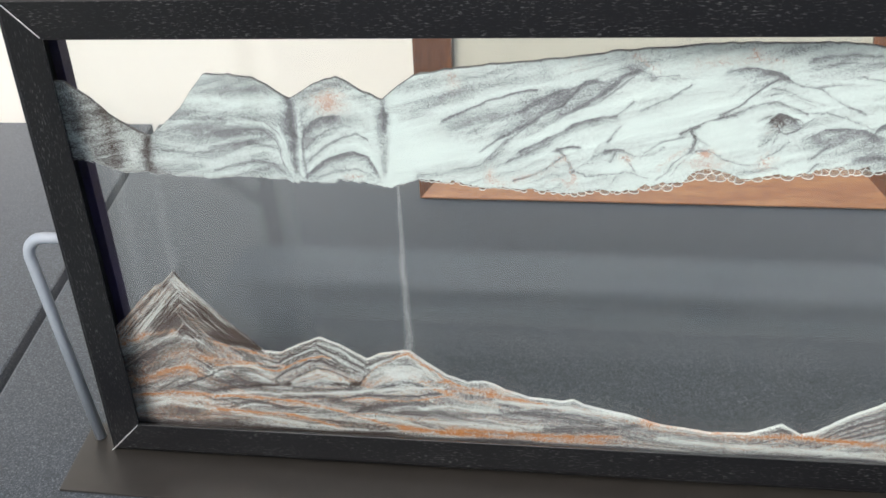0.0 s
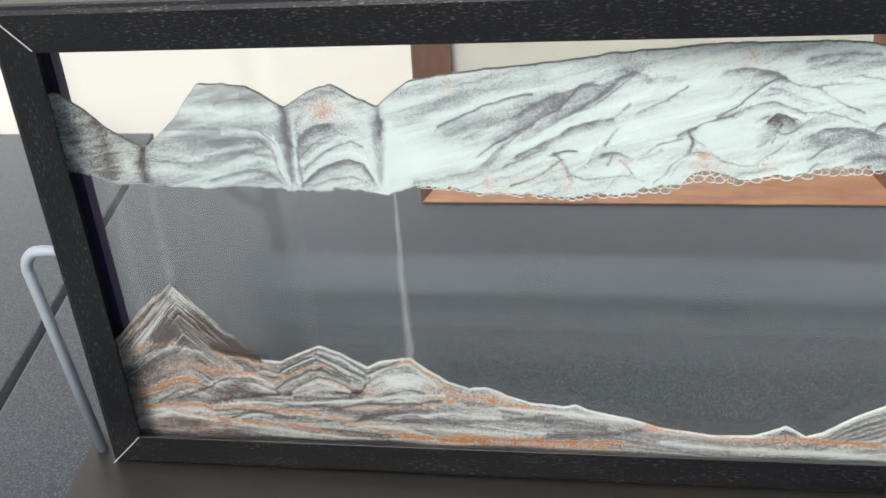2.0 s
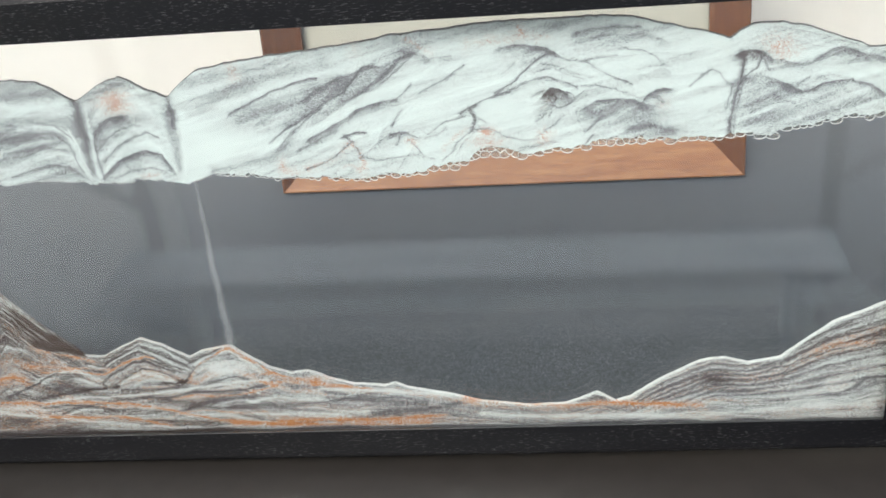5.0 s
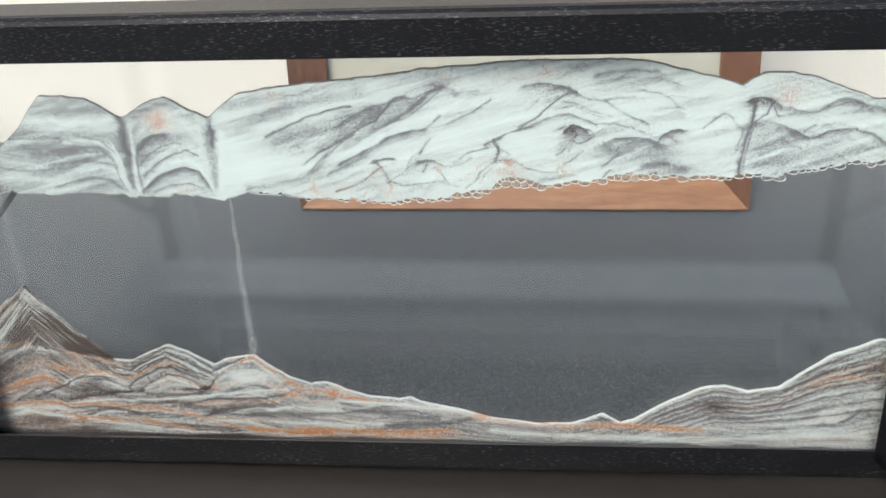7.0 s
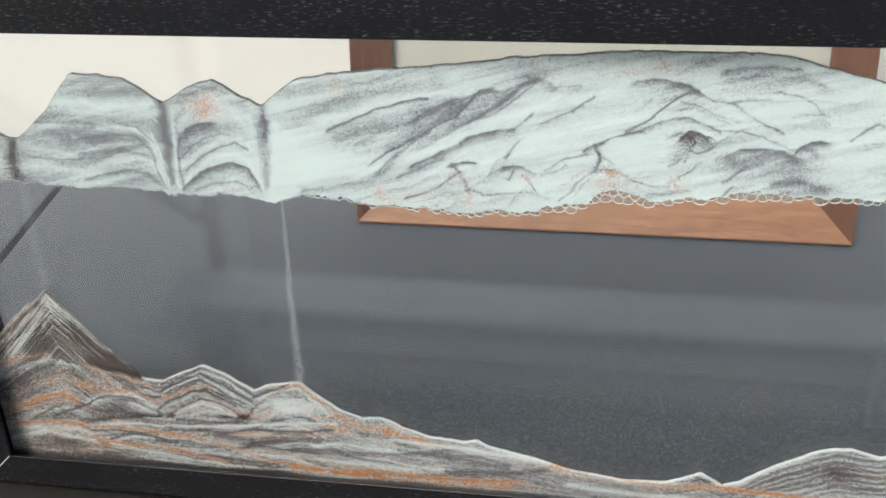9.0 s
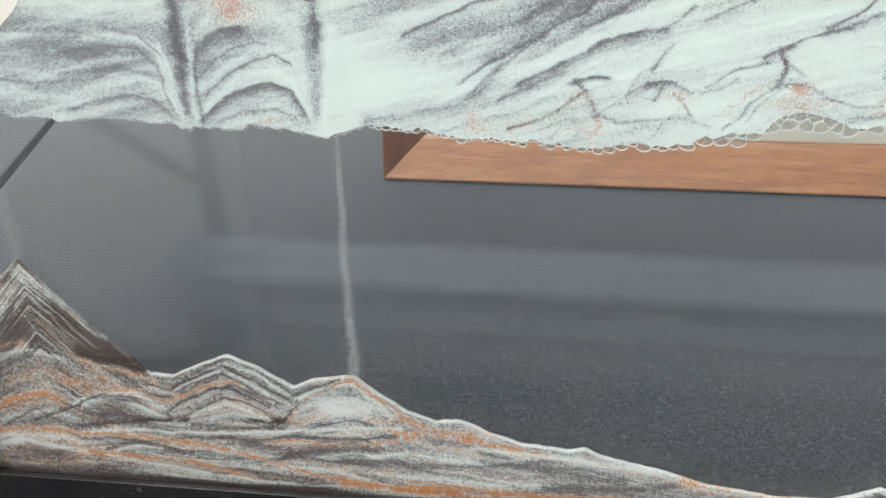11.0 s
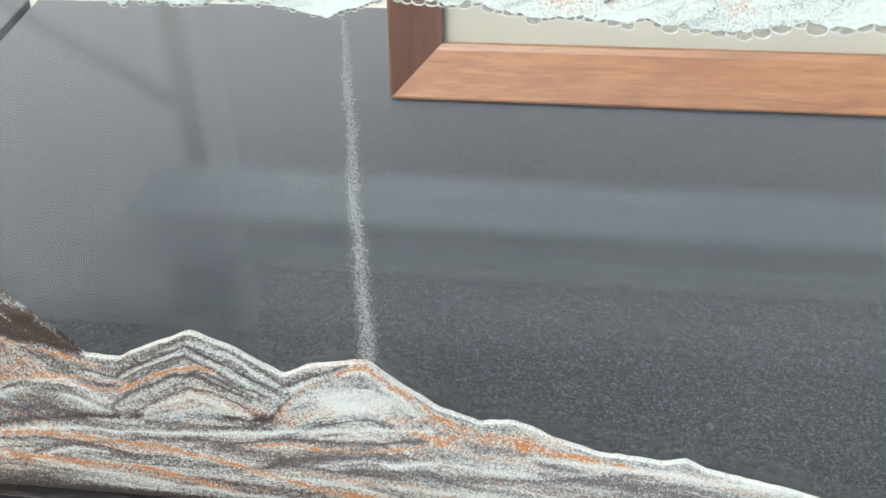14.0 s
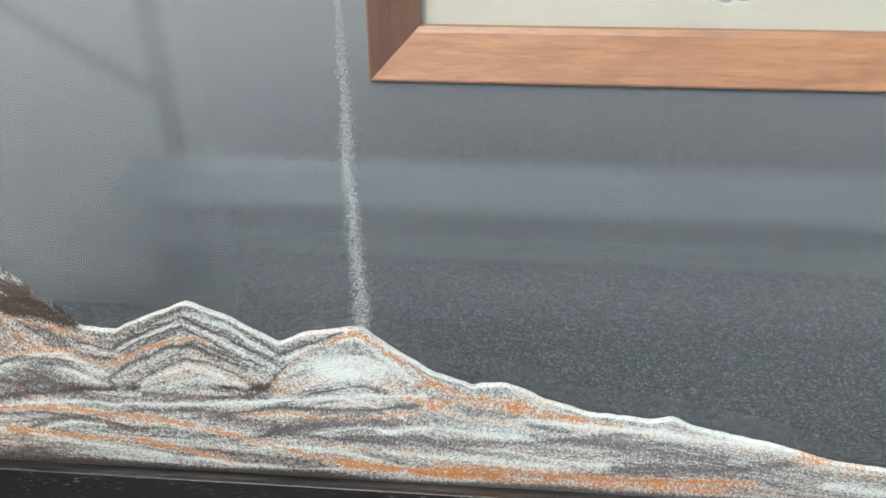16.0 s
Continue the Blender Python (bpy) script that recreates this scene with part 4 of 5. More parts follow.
patch(LOWER_VEINS, "dark", 0.5, 12, 2, -119.2, 52.9)
vein(LOWER_VEINS, "dark", 0.9, 0.8, 1.8, -131.3, 45.6, -114.2, 48.7, -99.6, 51.5, -88.4, 52.7)
vein(LOWER_VEINS, "brown", 0.8, 1, 2, -131.3, 45.6, -114.2, 48.7, -99.6, 51.5, -88.4, 52.7)
vein(LOWER_VEINS, "white", 0.75, 1.4, 1.2, -79.0, 53.9, -70.6, 59.6, -60.3, 64.5, -51.4, 61.4, -41.3, 56.3)
vein(LOWER_VEINS, "dark", 0.7, 0.5, 0.5, -81.5, 55.4, -73.3, 60.5, -61.7, 67.4, -52.7, 65.5, -42.2, 60.2)
patch(LOWER_VEINS, "dark", 0.95, 3, 1.6, -81.1, 53.5)
patch(LOWER_VEINS, "brown", 1, 4, 2, -81.1, 53.5)
patch(LOWER_VEINS, "dark", 1, 4, 2, -38.1, 56.4)
patch(LOWER_VEINS, "brown", 1, 5, 2.4, -38.1, 56.4)
vein(LOWER_VEINS, "dark", 0.85, 0.8, 0.7, -50.2, 56.7, -42.9, 55.1, -35.7, 56.2, -30.7, 63.5, -22.8, 70.1, -11.0, 78.0)
vein(LOWER_VEINS, "brown", 0.9, 1.4, 1.2, -50.2, 56.7, -42.9, 55.1, -35.7, 56.2, -30.7, 63.5, -22.8, 70.1, -11.0, 78.0)
vein(LOWER_VEINS, "dark", 0.7, 1.2, 0.8, -77.6, 51.4, -64.4, 51.6, -51.0, 51.6, -40.9, 53.4)
vein(LOWER_VEINS, "rust", 0.4, 1.2, 0.8, -64.1, 53.1, -50.7, 53.8, -43.1, 54.2)
patch(LOWER_VEINS, "white", 0.95, 14, 6, -8.8, 65.8)
vein(LOWER_VEINS, "white", 0.6, 1.2, 0.8, -26.4, 69.5, -18.7, 75.0, -4.2, 79.5, 5.7, 70.9, 12.7, 63.5)
vein(LOWER_VEINS, "rust", 0.75, 0.6, 0.6, -32.8, 58.8, -24.7, 69.0, -11.4, 77.3, -3.8, 80.6)
vein(LOWER_VEINS, "rust", 0.6, 0.8, 0.6, -2.0, 59.8, 8.8, 62.1, 19.4, 62.1)
vein(LOWER_VEINS, "rust", 0.85, 1.4, 0.7, -4.1, 81.5, 5.9, 73.6, 17.7, 64.5, 28.1, 59.3, 40.3, 56.7, 50.8, 53.5, 64.6, 51.8, 78.8, 49.4)
patch(LOWER_VEINS, "rust", 0.7, 6, 3, 45.5, 55.5)
patch(LOWER_VEINS, "rust", 0.5, 7, 2.4, 21.0, 55.3)
vein(LOWER_VEINS, "white", 0.75, 1.1, 0.9, -132.5, 41.4, -111.0, 45.3, -90.9, 46.0, -71.0, 46.9, -41.7, 50.4, -13.3, 54.5, 15.7, 57.7)
vein(LOWER_VEINS, "dark", 0.7, 0.6, 0.6, -133.6, 37.6, -116.5, 39.8, -100.3, 39.3, -79.5, 43.7, -59.6, 45.5)
vein(LOWER_VEINS, "dark", 0.75, 0.6, 0.6, -122.6, 32.1, -108.6, 38.6, -96.6, 38.2, -86.7, 35.2)
vein(LOWER_VEINS, "white", 0.7, 0.8, 0.6, -118.4, 32.3, -107.0, 36.8, -95.1, 35.8)
vein(LOWER_VEINS, "dark", 0.6, 0.5, 0.5, -134.8, 33.3, -121.8, 35.3, -113.0, 37.4)
vein(LOWER_VEINS, "rust", 0.8, 0.7, 0.7, -46.5, 43.2, -32.7, 46.8, -21.6, 45.6, -6.7, 45.8, 8.2, 48.8, 20.9, 53.1)
vein(LOWER_VEINS, "dark", 0.75, 1.2, 0.6, -54.3, 42.6, -36.3, 48.6, -21.2, 49.3, -4.5, 49.7, 12.9, 53.2)
vein(LOWER_VEINS, "dark", 0.6, 1.8, 0.8, -37.7, 36.9, -21.9, 42.1, -4.9, 44.8, 15.2, 44.7, 31.8, 43.0)
vein(LOWER_VEINS, "white", 0.75, 1.8, 1.4, 2.2, 40.7, 18.9, 44.2, 33.2, 42.0, 49.3, 41.5, 67.0, 45.1)
vein(LOWER_VEINS, "dark", 0.5, 1.2, 1, 49.2, 47.6, 66.7, 44.9, 84.2, 45.8)
vein(LOWER_VEINS, "dark", 0.5, 1, 0.7, 68.6, 41.4, 85.8, 42.1, 102.8, 42.8)
vein(LOWER_VEINS, "white", 0.5, 1, 1, 88.7, 48.3, 105.7, 46.1, 122.4, 45.3)
vein(LOWER_VEINS, "rust", 1, 1, 1, -135.9, 29.5, -123.0, 30.4, -104.5, 30.0, -86.2, 30.1, -70.4, 28.0, -55.2, 23.3, -45.7, 20.5)
vein(LOWER_VEINS, "white", 0.6, 1.2, 0.8, -137.1, 25.0, -115.7, 26.5, -95.3, 25.5, -75.4, 22.9)
patch(LOWER_VEINS, "dark", 0.6, 15, 3.5, -121.9, 18.7)
vein(LOWER_VEINS, "rust", 0.6, 0.7, 0.7, -53.5, 28.3, -40.0, 34.1, -22.7, 34.1, -7.7, 31.9, 12.1, 33.1)
vein(LOWER_VEINS, "dark", 0.6, 0.9, 0.7, -50.9, 32.5, -33.8, 37.1, -14.9, 36.1, 4.2, 35.7)
vein(LOWER_VEINS, "white", 0.6, 0.8, 0.8, -40.4, 30.7, -23.0, 31.0, -4.1, 28.7)
vein(LOWER_VEINS, "rust", 1, 1.3, 1.1, -192.8, 36.0, -158.4, 42.3, -137.0, 41.6, -101.6, 41.9, -74.0, 40.6, -50.9, 35.0, -24.6, 27.7, 1.9, 24.5, 28.3, 23.5, 54.3, 21.6, 80.0, 22.1)
vein(LOWER_VEINS, "rust", 1, 2.4, 1.6, -11.5, 24.7, 15.1, 22.8, 47.8, 21.2, 80.0, 21.7, 111.6, 22.6)
vein(LOWER_VEINS, "white", 0.8, 2.4, 1.2, -185.4, 28.4, -163.7, 34.8, -146.1, 32.5, -132.2, 29.8)
patch(LOWER_VEINS, "dark", 0.5, 14, 3, -154.2, 28.3)
vein(LOWER_VEINS, "dark", 0.5, 1.2, 0.6, -132.9, 26.4, -100.9, 25.6, -66.1, 24.4)
vein(LOWER_VEINS, "white", 0.6, 1.2, 1, -121.5, 29.6, -87.0, 25.1, -52.7, 21.8, -25.4, 20.7)
vein(LOWER_VEINS, "dark", 0.55, 2, 1, -10.2, 37.3, 16.3, 38.1, 48.8, 39.6, 74.4, 44.3)
vein(LOWER_VEINS, "white", 0.6, 1.5, 1.2, 2.6, 31.9, 28.8, 30.7, 54.7, 30.4, 80.3, 32.5)
vein(LOWER_VEINS, "dark", 0.6, 1.2, 0.8, 28.4, 24.3, 54.4, 24.4, 80.2, 29.3, 102.3, 29.8)
patch(LOWER_VEINS, "rust", 0.55, 10, 3, 56.1, 57.7)
vein(LOWER_VEINS, "rust", 0.7, 1.2, 0.7, 4.8, 55.6, 24.2, 56.0, 49.5, 52.4, 68.3, 50.6)
vein(LOWER_VEINS, "rust", 0.75, 1.2, 1, -165.6, 57.7, -152.2, 61.7, -139.9, 61.3)
vein(LOWER_VEINS, "rust", 0.6, 1.3, 1, -134.4, 71.1, -113.9, 69.1, -93.5, 68.2, -80.1, 66.8)
vein(LOWER_VEINS, "white", 0.6, 1.6, 0.8, -133.6, 57.9, -118.1, 65.6, -104.0, 66.9, -91.4, 60.7)
patch(LOWER_VEINS, "dark", 0.55, 10, 2, -110.2, 61.7)
vein(LOWER_VEINS, "dark", 0.8, 0.7, 0.6, -153.8, 46.8, -130.0, 58.2, -116.4, 65.4)
vein(LOWER_VEINS, "dark", 0.7, 0.6, 0.6, -169.0, 43.3, -152.4, 53.0, -142.8, 47.9)
vein(LOWER_VEINS, "rust", 1, 2.4, 2, 134.6, 41.1, 160.8, 37.9, 180.2, 35.6, 199.4, 35.1, 224.4, 36.5, 249.3, 35.1, 274.5, 33.3)
vein(LOWER_VEINS, "rust", 0.9, 2, 1.6, 17.8, 25.5, 60.0, 25.7, 94.4, 26.0, 121.4, 28.9)
vein(LOWER_VEINS, "white", 0.8, 1.8, 1.4, 144.7, 29.4, 177.4, 27.0, 225.1, 27.8, 256.3, 26.8)
vein(LOWER_VEINS, "dark", 0.6, 2, 1.4, 50.6, 43.0, 77.8, 40.6, 111.5, 38.6)
vein(LOWER_VEINS, "dark", 0.65, 1.6, 1.2, 77.5, 31.5, 111.4, 33.4, 132.0, 37.6)
vein(LOWER_VEINS, "white", 0.7, 1.4, 1, 47.5, 49.2, 78.1, 48.2, 111.5, 45.7, 131.3, 42.6)
vein(LOWER_VEINS, "dark", 0.5, 1, 0.8, 196.0, 38.2, 208.3, 43.0, 219.5, 39.9)
vein(LOWER_VEINS, "dark", 1, 1.5, 3.0, -124, 86, -116, 83.5, -104, 80.5, -95, 78.5)
vein(LOWER_VEINS, "brown", 1, 2, 4.5, -130, 88, -116, 83.5, -104, 80.5, -95, 78.5)
vein(LOWER_VEINS, "rust", 0.8, 1.3, 0.8, -124, 83, -112, 78.5, -98, 76, -90, 73)


def upper_mix(X, Z, T):
    flow = Z - 0.25 * X
    top = (1 - T) * 0.058
    arch = 0.4 * X - 2.0 * np.maximum(X - 0.15, 0) ** 2 + 0.006 * field(X, Z, 0.05, 0.03, 30)
    left = 1 / (1 + np.exp((X + 0.02) / 0.01))
    end = 1 / (1 + np.exp((X + 0.137) / 0.004))
    along, across = X + 0.3 * Z, Z - arch * (1 - left)
    ridges = sum(a * np.exp(-(field(along, across + 0.002 * field(X, Z, 0.02, 0.01, 31), sx_, sz_, k) / 0.075) ** 2)
                 for a, sx_, sz_, k in ((0.16, 0.045, 0.009, 32), (0.15, 0.030, 0.005, 33), (0.14, 0.02, 0.0026, 38)))
    cover = np.clip(0.35 + 0.9 * field(X, Z, 0.05, 0.02, 34), 0, 1)
    # tilted beds: each starts with a thin dark seam and fades to white below it
    u = across / (0.0125 - 0.005 * left) + 1.3 * field(along, across, 0.06, 0.02, 61) + 0.25 * field(along, across, 0.015, 0.006, 62)
    fall = 1 - (u - np.floor(u))
    amp = np.clip(0.55 + 0.8 * field(along, across, 0.045, 0.012, 63), 0, 1)
    beds = amp * (0.38 * np.exp(-fall / 0.10) + 0.34 * np.exp(-fall / 0.42))
    shares = {"dark": 0.15 + 0.21 * left + 0.14 * end + 0.13 * field(X, flow, 0.05, 0.0035, 3) + 0.11 * field(X, flow, 0.022, 0.0014, 4) + 0.3 * ridges * cover
              + 0.3 * beds * (1 - 0.35 * left) * (1 - 4 * left * (1 - left)) + 0.05 * np.exp(-top / 0.006),
              "rust": 0.05 * np.exp(-top / 0.006) + 0 * X, "brown": 0.1 + 0.35 * end + 0 * X, "cool": 0.92 - 0.45 * end + 0 * X}
    out = drawn(UPPER_VEINS, X, Z, shares)
    skin = np.exp(-(top / 0.0006) ** 2)
    out[0] = np.maximum(out[0], 0.7 * skin)
    out[2] = np.maximum(out[2], 0.7 * skin)
    return out


def lower_mix(X, Z, T):
    warp = T + 0.09 * field(X, Z, 0.05, 0.02, 5)
    lam = field(X, warp * 0.2, 0.07, 0.011, 6) * 0.22 + field(X, warp * 0.2, 0.05, 0.0042, 7) * 0.16 + field(X, Z, 0.012, 0.0012, 8) * 0.08
    fine = 0.22 * np.exp(-(field(X, warp * 0.2, 0.05, 0.005, 35) / 0.12) ** 2) - 0.18 * np.exp(-(field(X, warp * 0.2, 0.06, 0.006, 36) / 0.12) ** 2)
    west = 1 / (1 + np.exp((X + 0.01) / 0.03))
    broken = np.clip(0.4 + 0.8 * field(X, Z, 0.03, 0.012, 37), 0, 1)
    shares = {"dark": 0.485 + 0.7 * lam + 0.8 * fine * broken + 0.24 * np.exp(-(field(X, warp * 0.2, 0.07, 0.0034, 66) / 0.11) ** 2) * np.clip(0.5 + field(X, Z, 0.05, 0.01, 67), 0, 1), "rust": 0.18 + 0.10 * west + 0.26 * field(X, warp * 0.2, 0.08, 0.014, 9), "brown": 0.34 + 0.42 * west + 0.4 * field(X, Z, 0.08, 0.03, 10),
              "cool": 0.34 + 0 * X}
    out = drawn(LOWER_VEINS, X, Z, shares)
    peak = np.clip((Z - 0.080) / 0.008, 0, 1) * np.clip((-0.108 - X) / 0.012, 0, 1)
    down = 1.08 * np.abs(X + 0.142) + Z
    out[0] = out[0] + peak * (0.02 + 0.30 * field(down, X, 0.0009, 0.02, 51) + 0.16 * field(down, X, 0.0028, 0.03, 52))
    rim = np.exp(-((Z[-1] - Z) / 0.0004) ** 2) * np.clip((X + 0.100) / 0.008, 0, 1)
    out[0] = out[0] * (1 - 0.5 * rim)
    out[1] = out[1] * (1 - 0.3 * rim)
    foot = 1 / (1 + np.exp((Z - 0.0190 - 0.010 * (X + 0.16) - 0.0012 * field(X, Z, 0.02, 0.02, 26)) / 0.0008))
    out[0] = np.maximum(out[0], 0.92 * foot)
    out[1] = out[1] * (1 - foot)
    return out


sx, s_high = profile(UPPER_TOP, STEP)
_, s_low = profile(UPPER_LOW, STEP)
s_low = s_low + 0.0011 * wobble(sx, 0.0045, 11) + 0.0006 * wobble(sx, 0.0018, 12)
s_high = s_high + 0.0004 * wobble(sx, 0.004, 13)
sand_body("upper_sand", sx, s_low, s_high, 190, upper_mix, picture, "pale mint and grey sand held up by bubbles")
_, d_high = profile(LOWER_TOP, STEP)
d_low = np.full_like(sx, 0.0145)
d_high = d_high + 0.0003 * wobble(sx, 0.003, 14)
sand_body("lower_sand", sx, d_low, d_high, 230, lower_mix, picture, "settled dunes of grey, brown and rust sand layers")
part("front_pane", box((GX1 - GX0 + 0.008, 0.003, Z1 - Z0 - 0.031), ((GX0 + GX1) / 2, -0.0022, (Z0 + Z1) / 2)), GLASS, picture).visible_shadow = False
part("back_pane", box((GX1 - GX0 + 0.008, 0.003, Z1 - Z0 - 0.031), ((GX0 + GX1) / 2, CELL + 0.0022, (Z0 + Z1) / 2)), GLASS, picture).visible_shadow = False

# ---- the brown framed picture behind ----
WOOD_LEAN, WW, WH, WR = 4.0, 0.4425, 0.36, 0.0325
brown_picture = thing("sand_picture", pose(-0.0787, 0.3965, 0.0025) @ pose(0, 0, 0, -WOOD_LEAN, 0, 0),
                      "brown wooden framed sand picture standing behind the black one", "sand picture")
WSEC = [(0.0, 0.001), (0.0008, -0.001), (0.0022, -0.0012), (WR - 0.004, 0.022), (WR, 0.024), (WR, 0.030), (0.022, 0.030), (0.022, 0.036), (0.0, 0.036)]
frame_rails(brown_picture, 0, WW, 0, WH, WSEC, BROWN)
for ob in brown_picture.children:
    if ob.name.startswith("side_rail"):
        ob.data.materials[0] = SIDE_BROWN
part("front_pane", box((WW - 0.045, 0.0014, WH - 0.045), (WW / 2, 0.0310, WH / 2)), GLASS, brown_picture).visible_shadow = False
part("backing", box((WW - 0.045, 0.002, WH - 0.045), (WW / 2, 0.0352, WH / 2)), BACKING, brown_picture, "cream translucent backing sheet")


def hanging_sand(X, Z, T):
    """Grey, white and rust strata for the sand held up in the brown picture."""
    s = {"dark": 0.48 + 0.25 * field(X, Z, 0.03, 0.006, 41), "rust": 0.30 + 0.30 * field(X, Z, 0.035, 0.012, 42), "brown": 0.4 + 0 * X, "cool": 0.05 + 0 * X}
    return [s[k] for k in ("dark", "rust", "brown", "cool")]


bx = np.linspace(WR + 0.001, WW - WR - 0.001, 420)
hung = sand_body("upper_sand", bx, 0.208 + 0.012 * (bx / WW) ** 3 + 0.0012 * wobble(bx, 0.005, 43), 0.322 + 0.004 * wobble(bx, 0.05, 44), 40, hanging_sand, brown_picture,
                 "grey and rust sand at the top of the brown picture")
hung.location = (0, 0.0325, 0)

# ---- worn mitre joints of the black frame ----
for z, turn in ((Z1 - RAIL / 2, 45), (Z0 + RAIL / 2, -45)):
    crack = part("mitre_wear", box((RAIL * 1.28, 0.0004, 0.0005)), WORN, picture, "pale worn line along the mitre joint")
    crack.matrix_local = pose(X0 + RAIL / 2, -0.0141, z, 0, turn, 0)

# ---- falling grains, bubbles ----
def grains(name, x_top, z_top, x_low, z_low, w_top, w_low, count, size, seed):
    """A thin curtain of falling sand grains."""
    r = np.random.RandomState(seed)
    octa = np.array([(1, 0, 0), (-1, 0, 0), (0, 1, 0), (0, -1, 0), (0, 0, 1), (0, 0, -1)], float)
    tri = np.array([(0, 2, 4), (2, 1, 4), (1, 3, 4), (3, 0, 4), (2, 0, 5), (1, 2, 5), (3, 1, 5), (0, 3, 5)])
    t = r.uniform(0, 1, count) ** 0.9
    w = w_top + (w_low - w_top) * t ** 0.6
    sway = 0.0003 * np.sin(t * 9.0) + 0.0002 * np.sin(t * 23.0)
    c = np.stack([x_top + (x_low - x_top) * t + sway + r.normal(0, 0.5, count) * w, 0.001 + r.uniform(-0.0006, 0.0006, count),
                  z_top + (z_low - z_top) * t], -1)
    v = (c[:, None, :] + octa[None] * (size * r.uniform(0.5, 1.1, count))[:, None, None]).reshape(-1, 3)
    f = (tri[None] + 6 * np.arange(count)[:, None, None]).reshape(-1, 3)
    me = bpy.data.meshes.new(name)
    me.from_pydata(v.tolist(), [], f.tolist())
    me.materials.append(FALL)
    ob = new(name, me)
    ob.parent = picture
    return tagged(ob, "thin stream of pale falling sand grains", kind="stuff")


def low_at(x):
    return float(np.interp(x, sx, s_low))


def high_at(x):
    return float(np.interp(x, sx, d_high))


grains("falling_sand", -0.0012, low_at(-0.0012) + 0.002, -0.0026, high_at(-0.0026), 0.0004, 0.0028, 6000, 0.00018, 31)
grains("falling_sand", -0.1413, low_at(-0.1413) + 0.001, -0.1425, high_at(-0.1425), 0.0015, 0.0045, 2200, 0.00015, 32)
grains("falling_sand", -0.1640, low_at(-0.164) + 0.001, -0.1675, high_at(-0.1675), 0.0020, 0.0070, 2000, 0.00015, 33)


RNG = random.Random(5)
FOAM = []                         # x, z, half width, half height of each bubble
x = GX0 + 0.006
while x < GX1 - 0.004:
    big = 0.0009 + 0.0006 * min(1.0, max(0.0, x / 0.02)) + 0.0012 * min(1.0, max(0.0, (x - 0.08) / 0.05))
    size = big * RNG.uniform(0.6, 1.35)
    x += size * 0.9
    FOAM.append((x, low_at(x) - size * RNG.uniform(0.15, 0.5), size, size * RNG.uniform(0.55, 0.8)))
    if RNG.random() < 0.25:
        FOAM.append((x + size * 0.6, low_at(x) + size * RNG.uniform(0.5, 0.9), size * 0.6, size * 0.45))
    x += size * 0.85
# larger nests of foam that hang under the sand
for cx, cz, width, rows_ in ((0.163, 0.2010, 0.026, 2), (0.136, 0.1930, 0.017, 1), (0.228, 0.2035, 0.026, 1)):
    for k in range(rows_):
        n = int(width / 0.0052)
        for i in range(n):
            FOAM.append((cx + (i + 0.5 * (k % 2) - n / 2 + 0.5) * 0.0052 + RNG.uniform(-0.0007, 0.0007), cz + (k - (rows_ - 1) / 2) * 0.0036 + RNG.uniform(-0.0005, 0.0005),
                         RNG.uniform(0.0026, 0.0033), RNG.uniform(0.0020, 0.0024)))


def clipped(poly, px, pz, nx, nz):
    """The part of a closed outline on the near side of a line through (px, pz) with the outward normal (nx, nz)."""
    out = []
    for (ax, az), (bx_, bz) in zip(poly, poly[1:] + poly[:1]):
        da, db = (ax - px) * nx + (az - pz) * nz, (bx_ - px) * nx + (bz - pz) * nz
        if da <= 0:
            out.append((ax, az))
        if (da < 0 < db) or (db < 0 < da):
            k = da / (da - db)
            out.append((ax + (bx_ - ax) * k, az + (bz - az) * k))
    return out


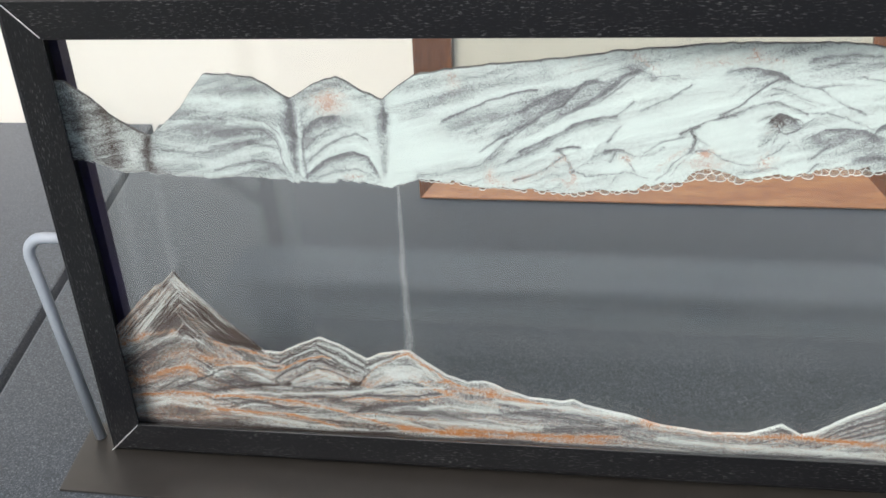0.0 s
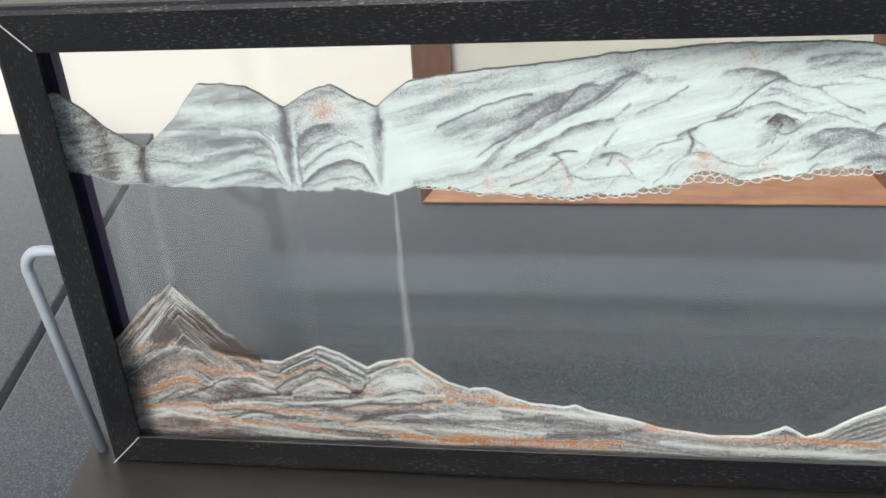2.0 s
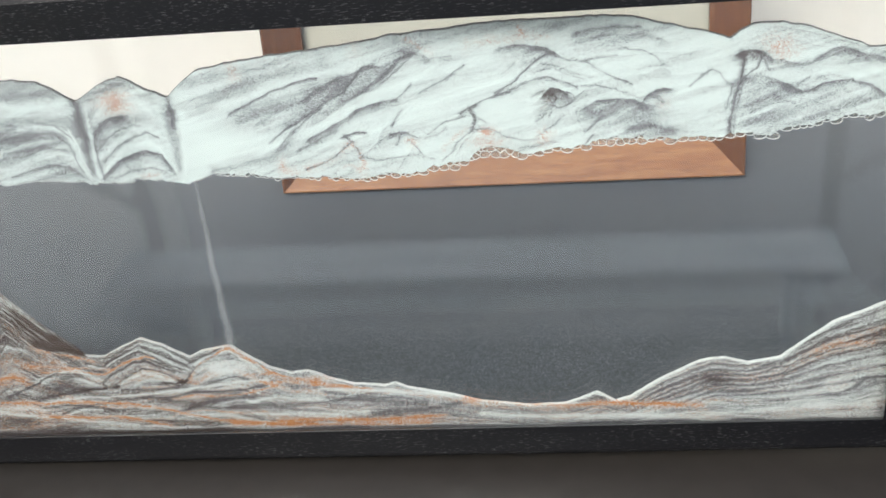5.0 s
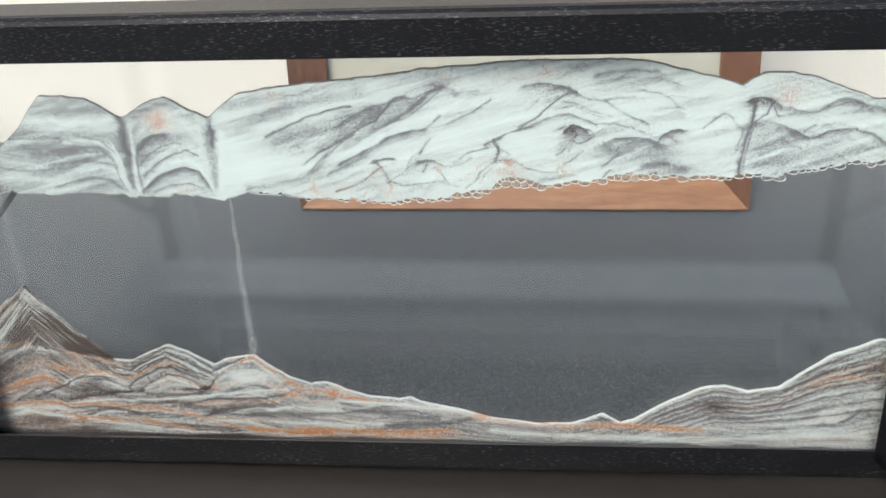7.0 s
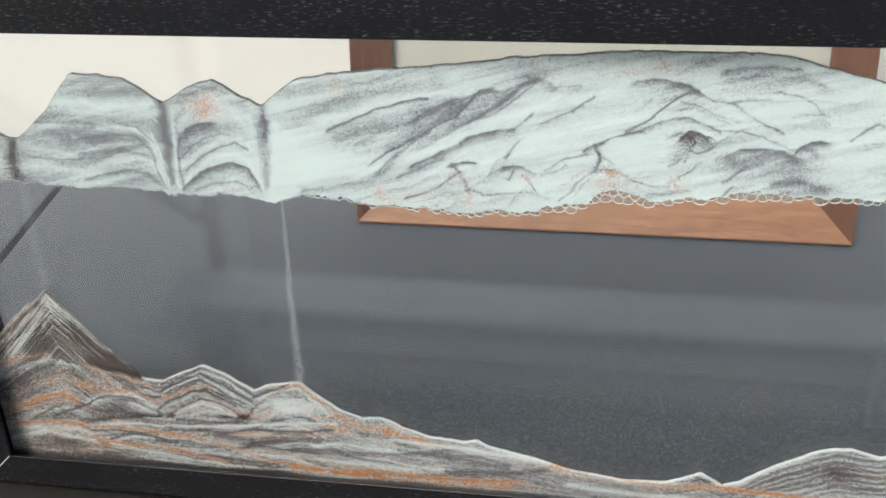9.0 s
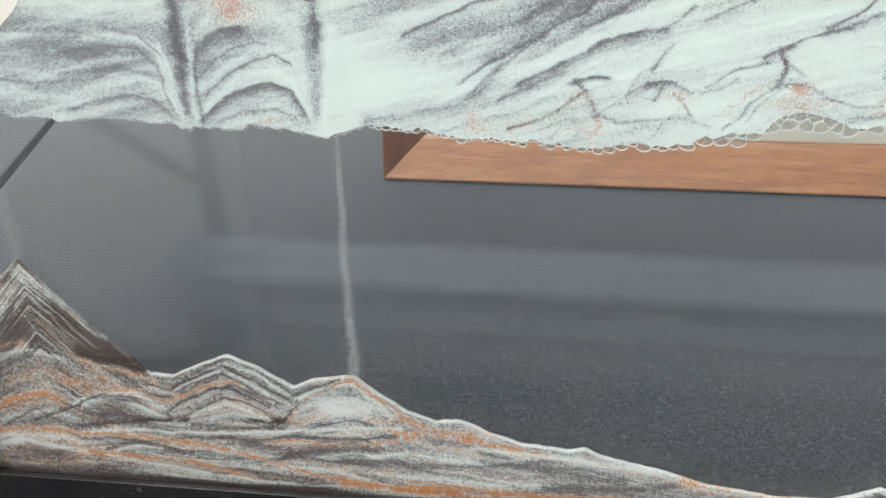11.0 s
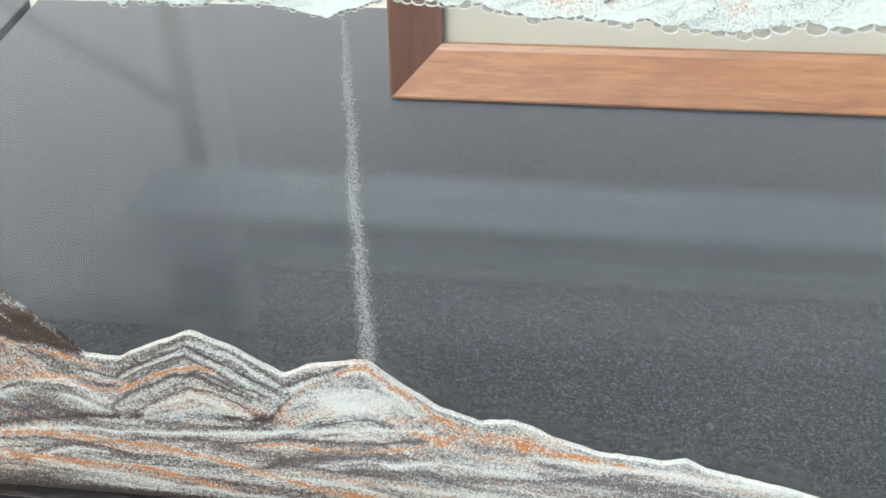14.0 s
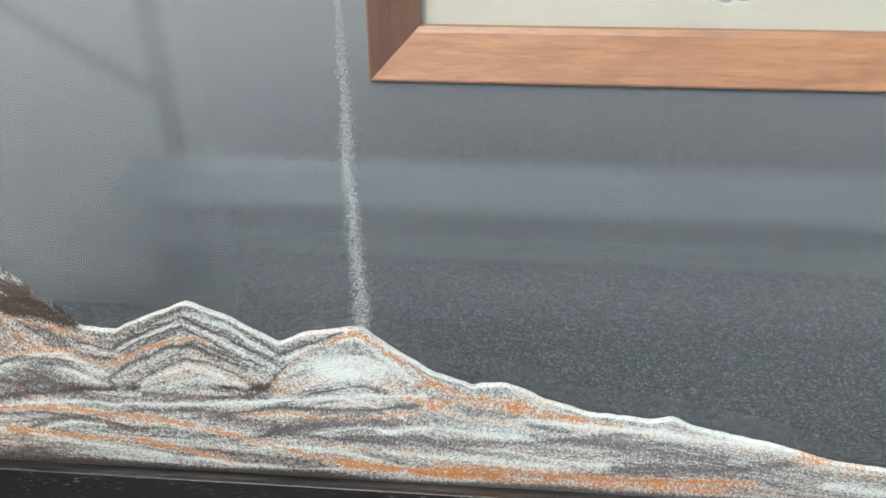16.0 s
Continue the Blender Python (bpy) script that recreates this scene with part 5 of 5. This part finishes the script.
def bubble(i):
    """A bubble pressed between the panes: flattened against its neighbours, with a slim bright rim round a thin skin."""
    cx, cz, rx, rz = FOAM[i]
    turn = RNG.uniform(-0.3, 0.3)
    poly = []
    for k in range(16):
        a = 2 * math.pi * k / 16
        u, v = rx * math.cos(a), rz * math.sin(a)
        poly.append((u * math.cos(turn) - v * math.sin(turn), u * math.sin(turn) + v * math.cos(turn)))
    for j, (ox, oz, orx, orz) in enumerate(FOAM):
        dx, dz = ox - cx, oz - cz
        gap = math.hypot(dx, dz)
        if j != i and 1e-5 < gap < rx + orx:
            k = (rx + rz) / (rx + rz + orx + orz)
            poly = clipped(poly, dx * k, dz * k, dx / gap, dz / gap) or poly
    if len(poly) < 4:
        return
    wall = min(0.00011, 0.10 * rx)
    far = max(math.hypot(*p) for p in poly)
    bm = bmesh.new()
    rings = []
    for shrink, y in ((0.0, 0.0004), (0.0, -0.0004), (1.0, -0.0004), (1.0, 0.0004)):
        ring_ = []
        for px, pz in poly:
            q = max(0.15, 1 - shrink * wall * 1.6 / max(math.hypot(px, pz), 0.3 * far))
            ring_.append(bm.verts.new((px * q, y, pz * q)))
        rings.append(ring_)
    m = len(poly)
    for a, b in ((0, 1), (1, 2), (2, 3)):
        for k in range(m):
            bm.faces.new((rings[a][k], rings[a][(k + 1) % m], rings[b][(k + 1) % m], rings[b][k]))
    mids = [bm.verts.new((px * 0.55, -0.0003, pz * 0.55)) for px, pz in poly]
    for k in range(m):
        bm.faces.new((rings[3][k], rings[3][(k + 1) % m], mids[(k + 1) % m], mids[k])).material_index = 1
    bm.faces.new(mids).material_index = 1
    bmesh.ops.recalc_face_normals(bm, faces=bm.faces)
    ob = part("bubble", bm, RIM, picture)
    ob.data.materials.append(FILM)
    ob.location = (cx, 0.0009 + RNG.uniform(0, 0.0003), cz)


for i in range(len(FOAM)):
    bubble(i)

# ---- sealing bead at the inner edge of the side rail ----
pts = [(GX0 - 0.0012 + 0.0006 * math.sin(k * 1.7), -0.0045, 0.165 + k * 0.0028) for k in range(14)]
part("sealing_bead", tube(pts, 0.0011, 8), DARK, picture, "glossy dark sealing bead along the glass edge", smooth=True)

# ---- in front of the tables, out of view, placed to be mirrored in the panes ----
# bench added as a stand-in for the pale band in the reflection
bench = thing("low_bench", pose(0.08, -0.495, -TABLE_H), "long pale plank bench, a stand-in for the pale band mirrored in the panes", "bench")
part("plank", box((0.82, 0.038, 0.008), (0, 0.021, 0.566), 0.002), PALE, bench)
part("plank", box((0.82, 0.038, 0.008), (0, -0.021, 0.566), 0.002), PALE, bench)
part("apron", box((0.78, 0.010, 0.006), (0, 0.026, 0.559), 0.001), PALE, bench)
# slats added for the thin pale lines mirrored below that band
part("slat", box((0.84, 0.007, 0.004), (0, 0.052, 0.5565), 0.001), PALE, bench)
part("slat", box((0.86, 0.009, 0.004), (0, 0.066, 0.552), 0.001), PALE, bench)
for x in (-0.37, 0.37):
    part("bracket", box((0.02, 0.060, 0.004), (x, 0.050, 0.5505), 0.001), PALE, bench)
    for y in (-0.026, 0.026):
        part("leg", box((0.022, 0.022, 0.550), (x, y, 0.281), 0.002), PALE, bench)
for x, s in ((-0.305, -1), (0.49, 1)):
    post = thing("stall_post", pose(x, -0.565, -TABLE_H + 0.006), "dark steel stall post with a slanting strut", "post", "stall posts")
    part("upright", box((0.017, 0.017, 1.9), (0, 0, 0.95), 0.002), POST, post)
    strut = part("strut", box((0.010, 0.010, 0.5), (0, 0, 0), 0.002), POST, post)
    strut.matrix_local = pose(s * 0.21, 0, 0.74, 0, s * 57, 0)
# unseen panel added to brighten the left of the reflection in the panes
board = thing("reflection_panel", pose(-0.82, -0.68, -TABLE_H + 0.006), "added white cloth panel on feet, out of view, brightening the reflection", "banner")
part("panel", box((1.0, 0.02, 0.96), (0, 0, 0.51), 0.003), BOARD, board)
for x in (-0.4, 0.4):
    part("foot", box((0.05, 0.24, 0.03), (x, 0, 0.015), 0.004), POST, board)
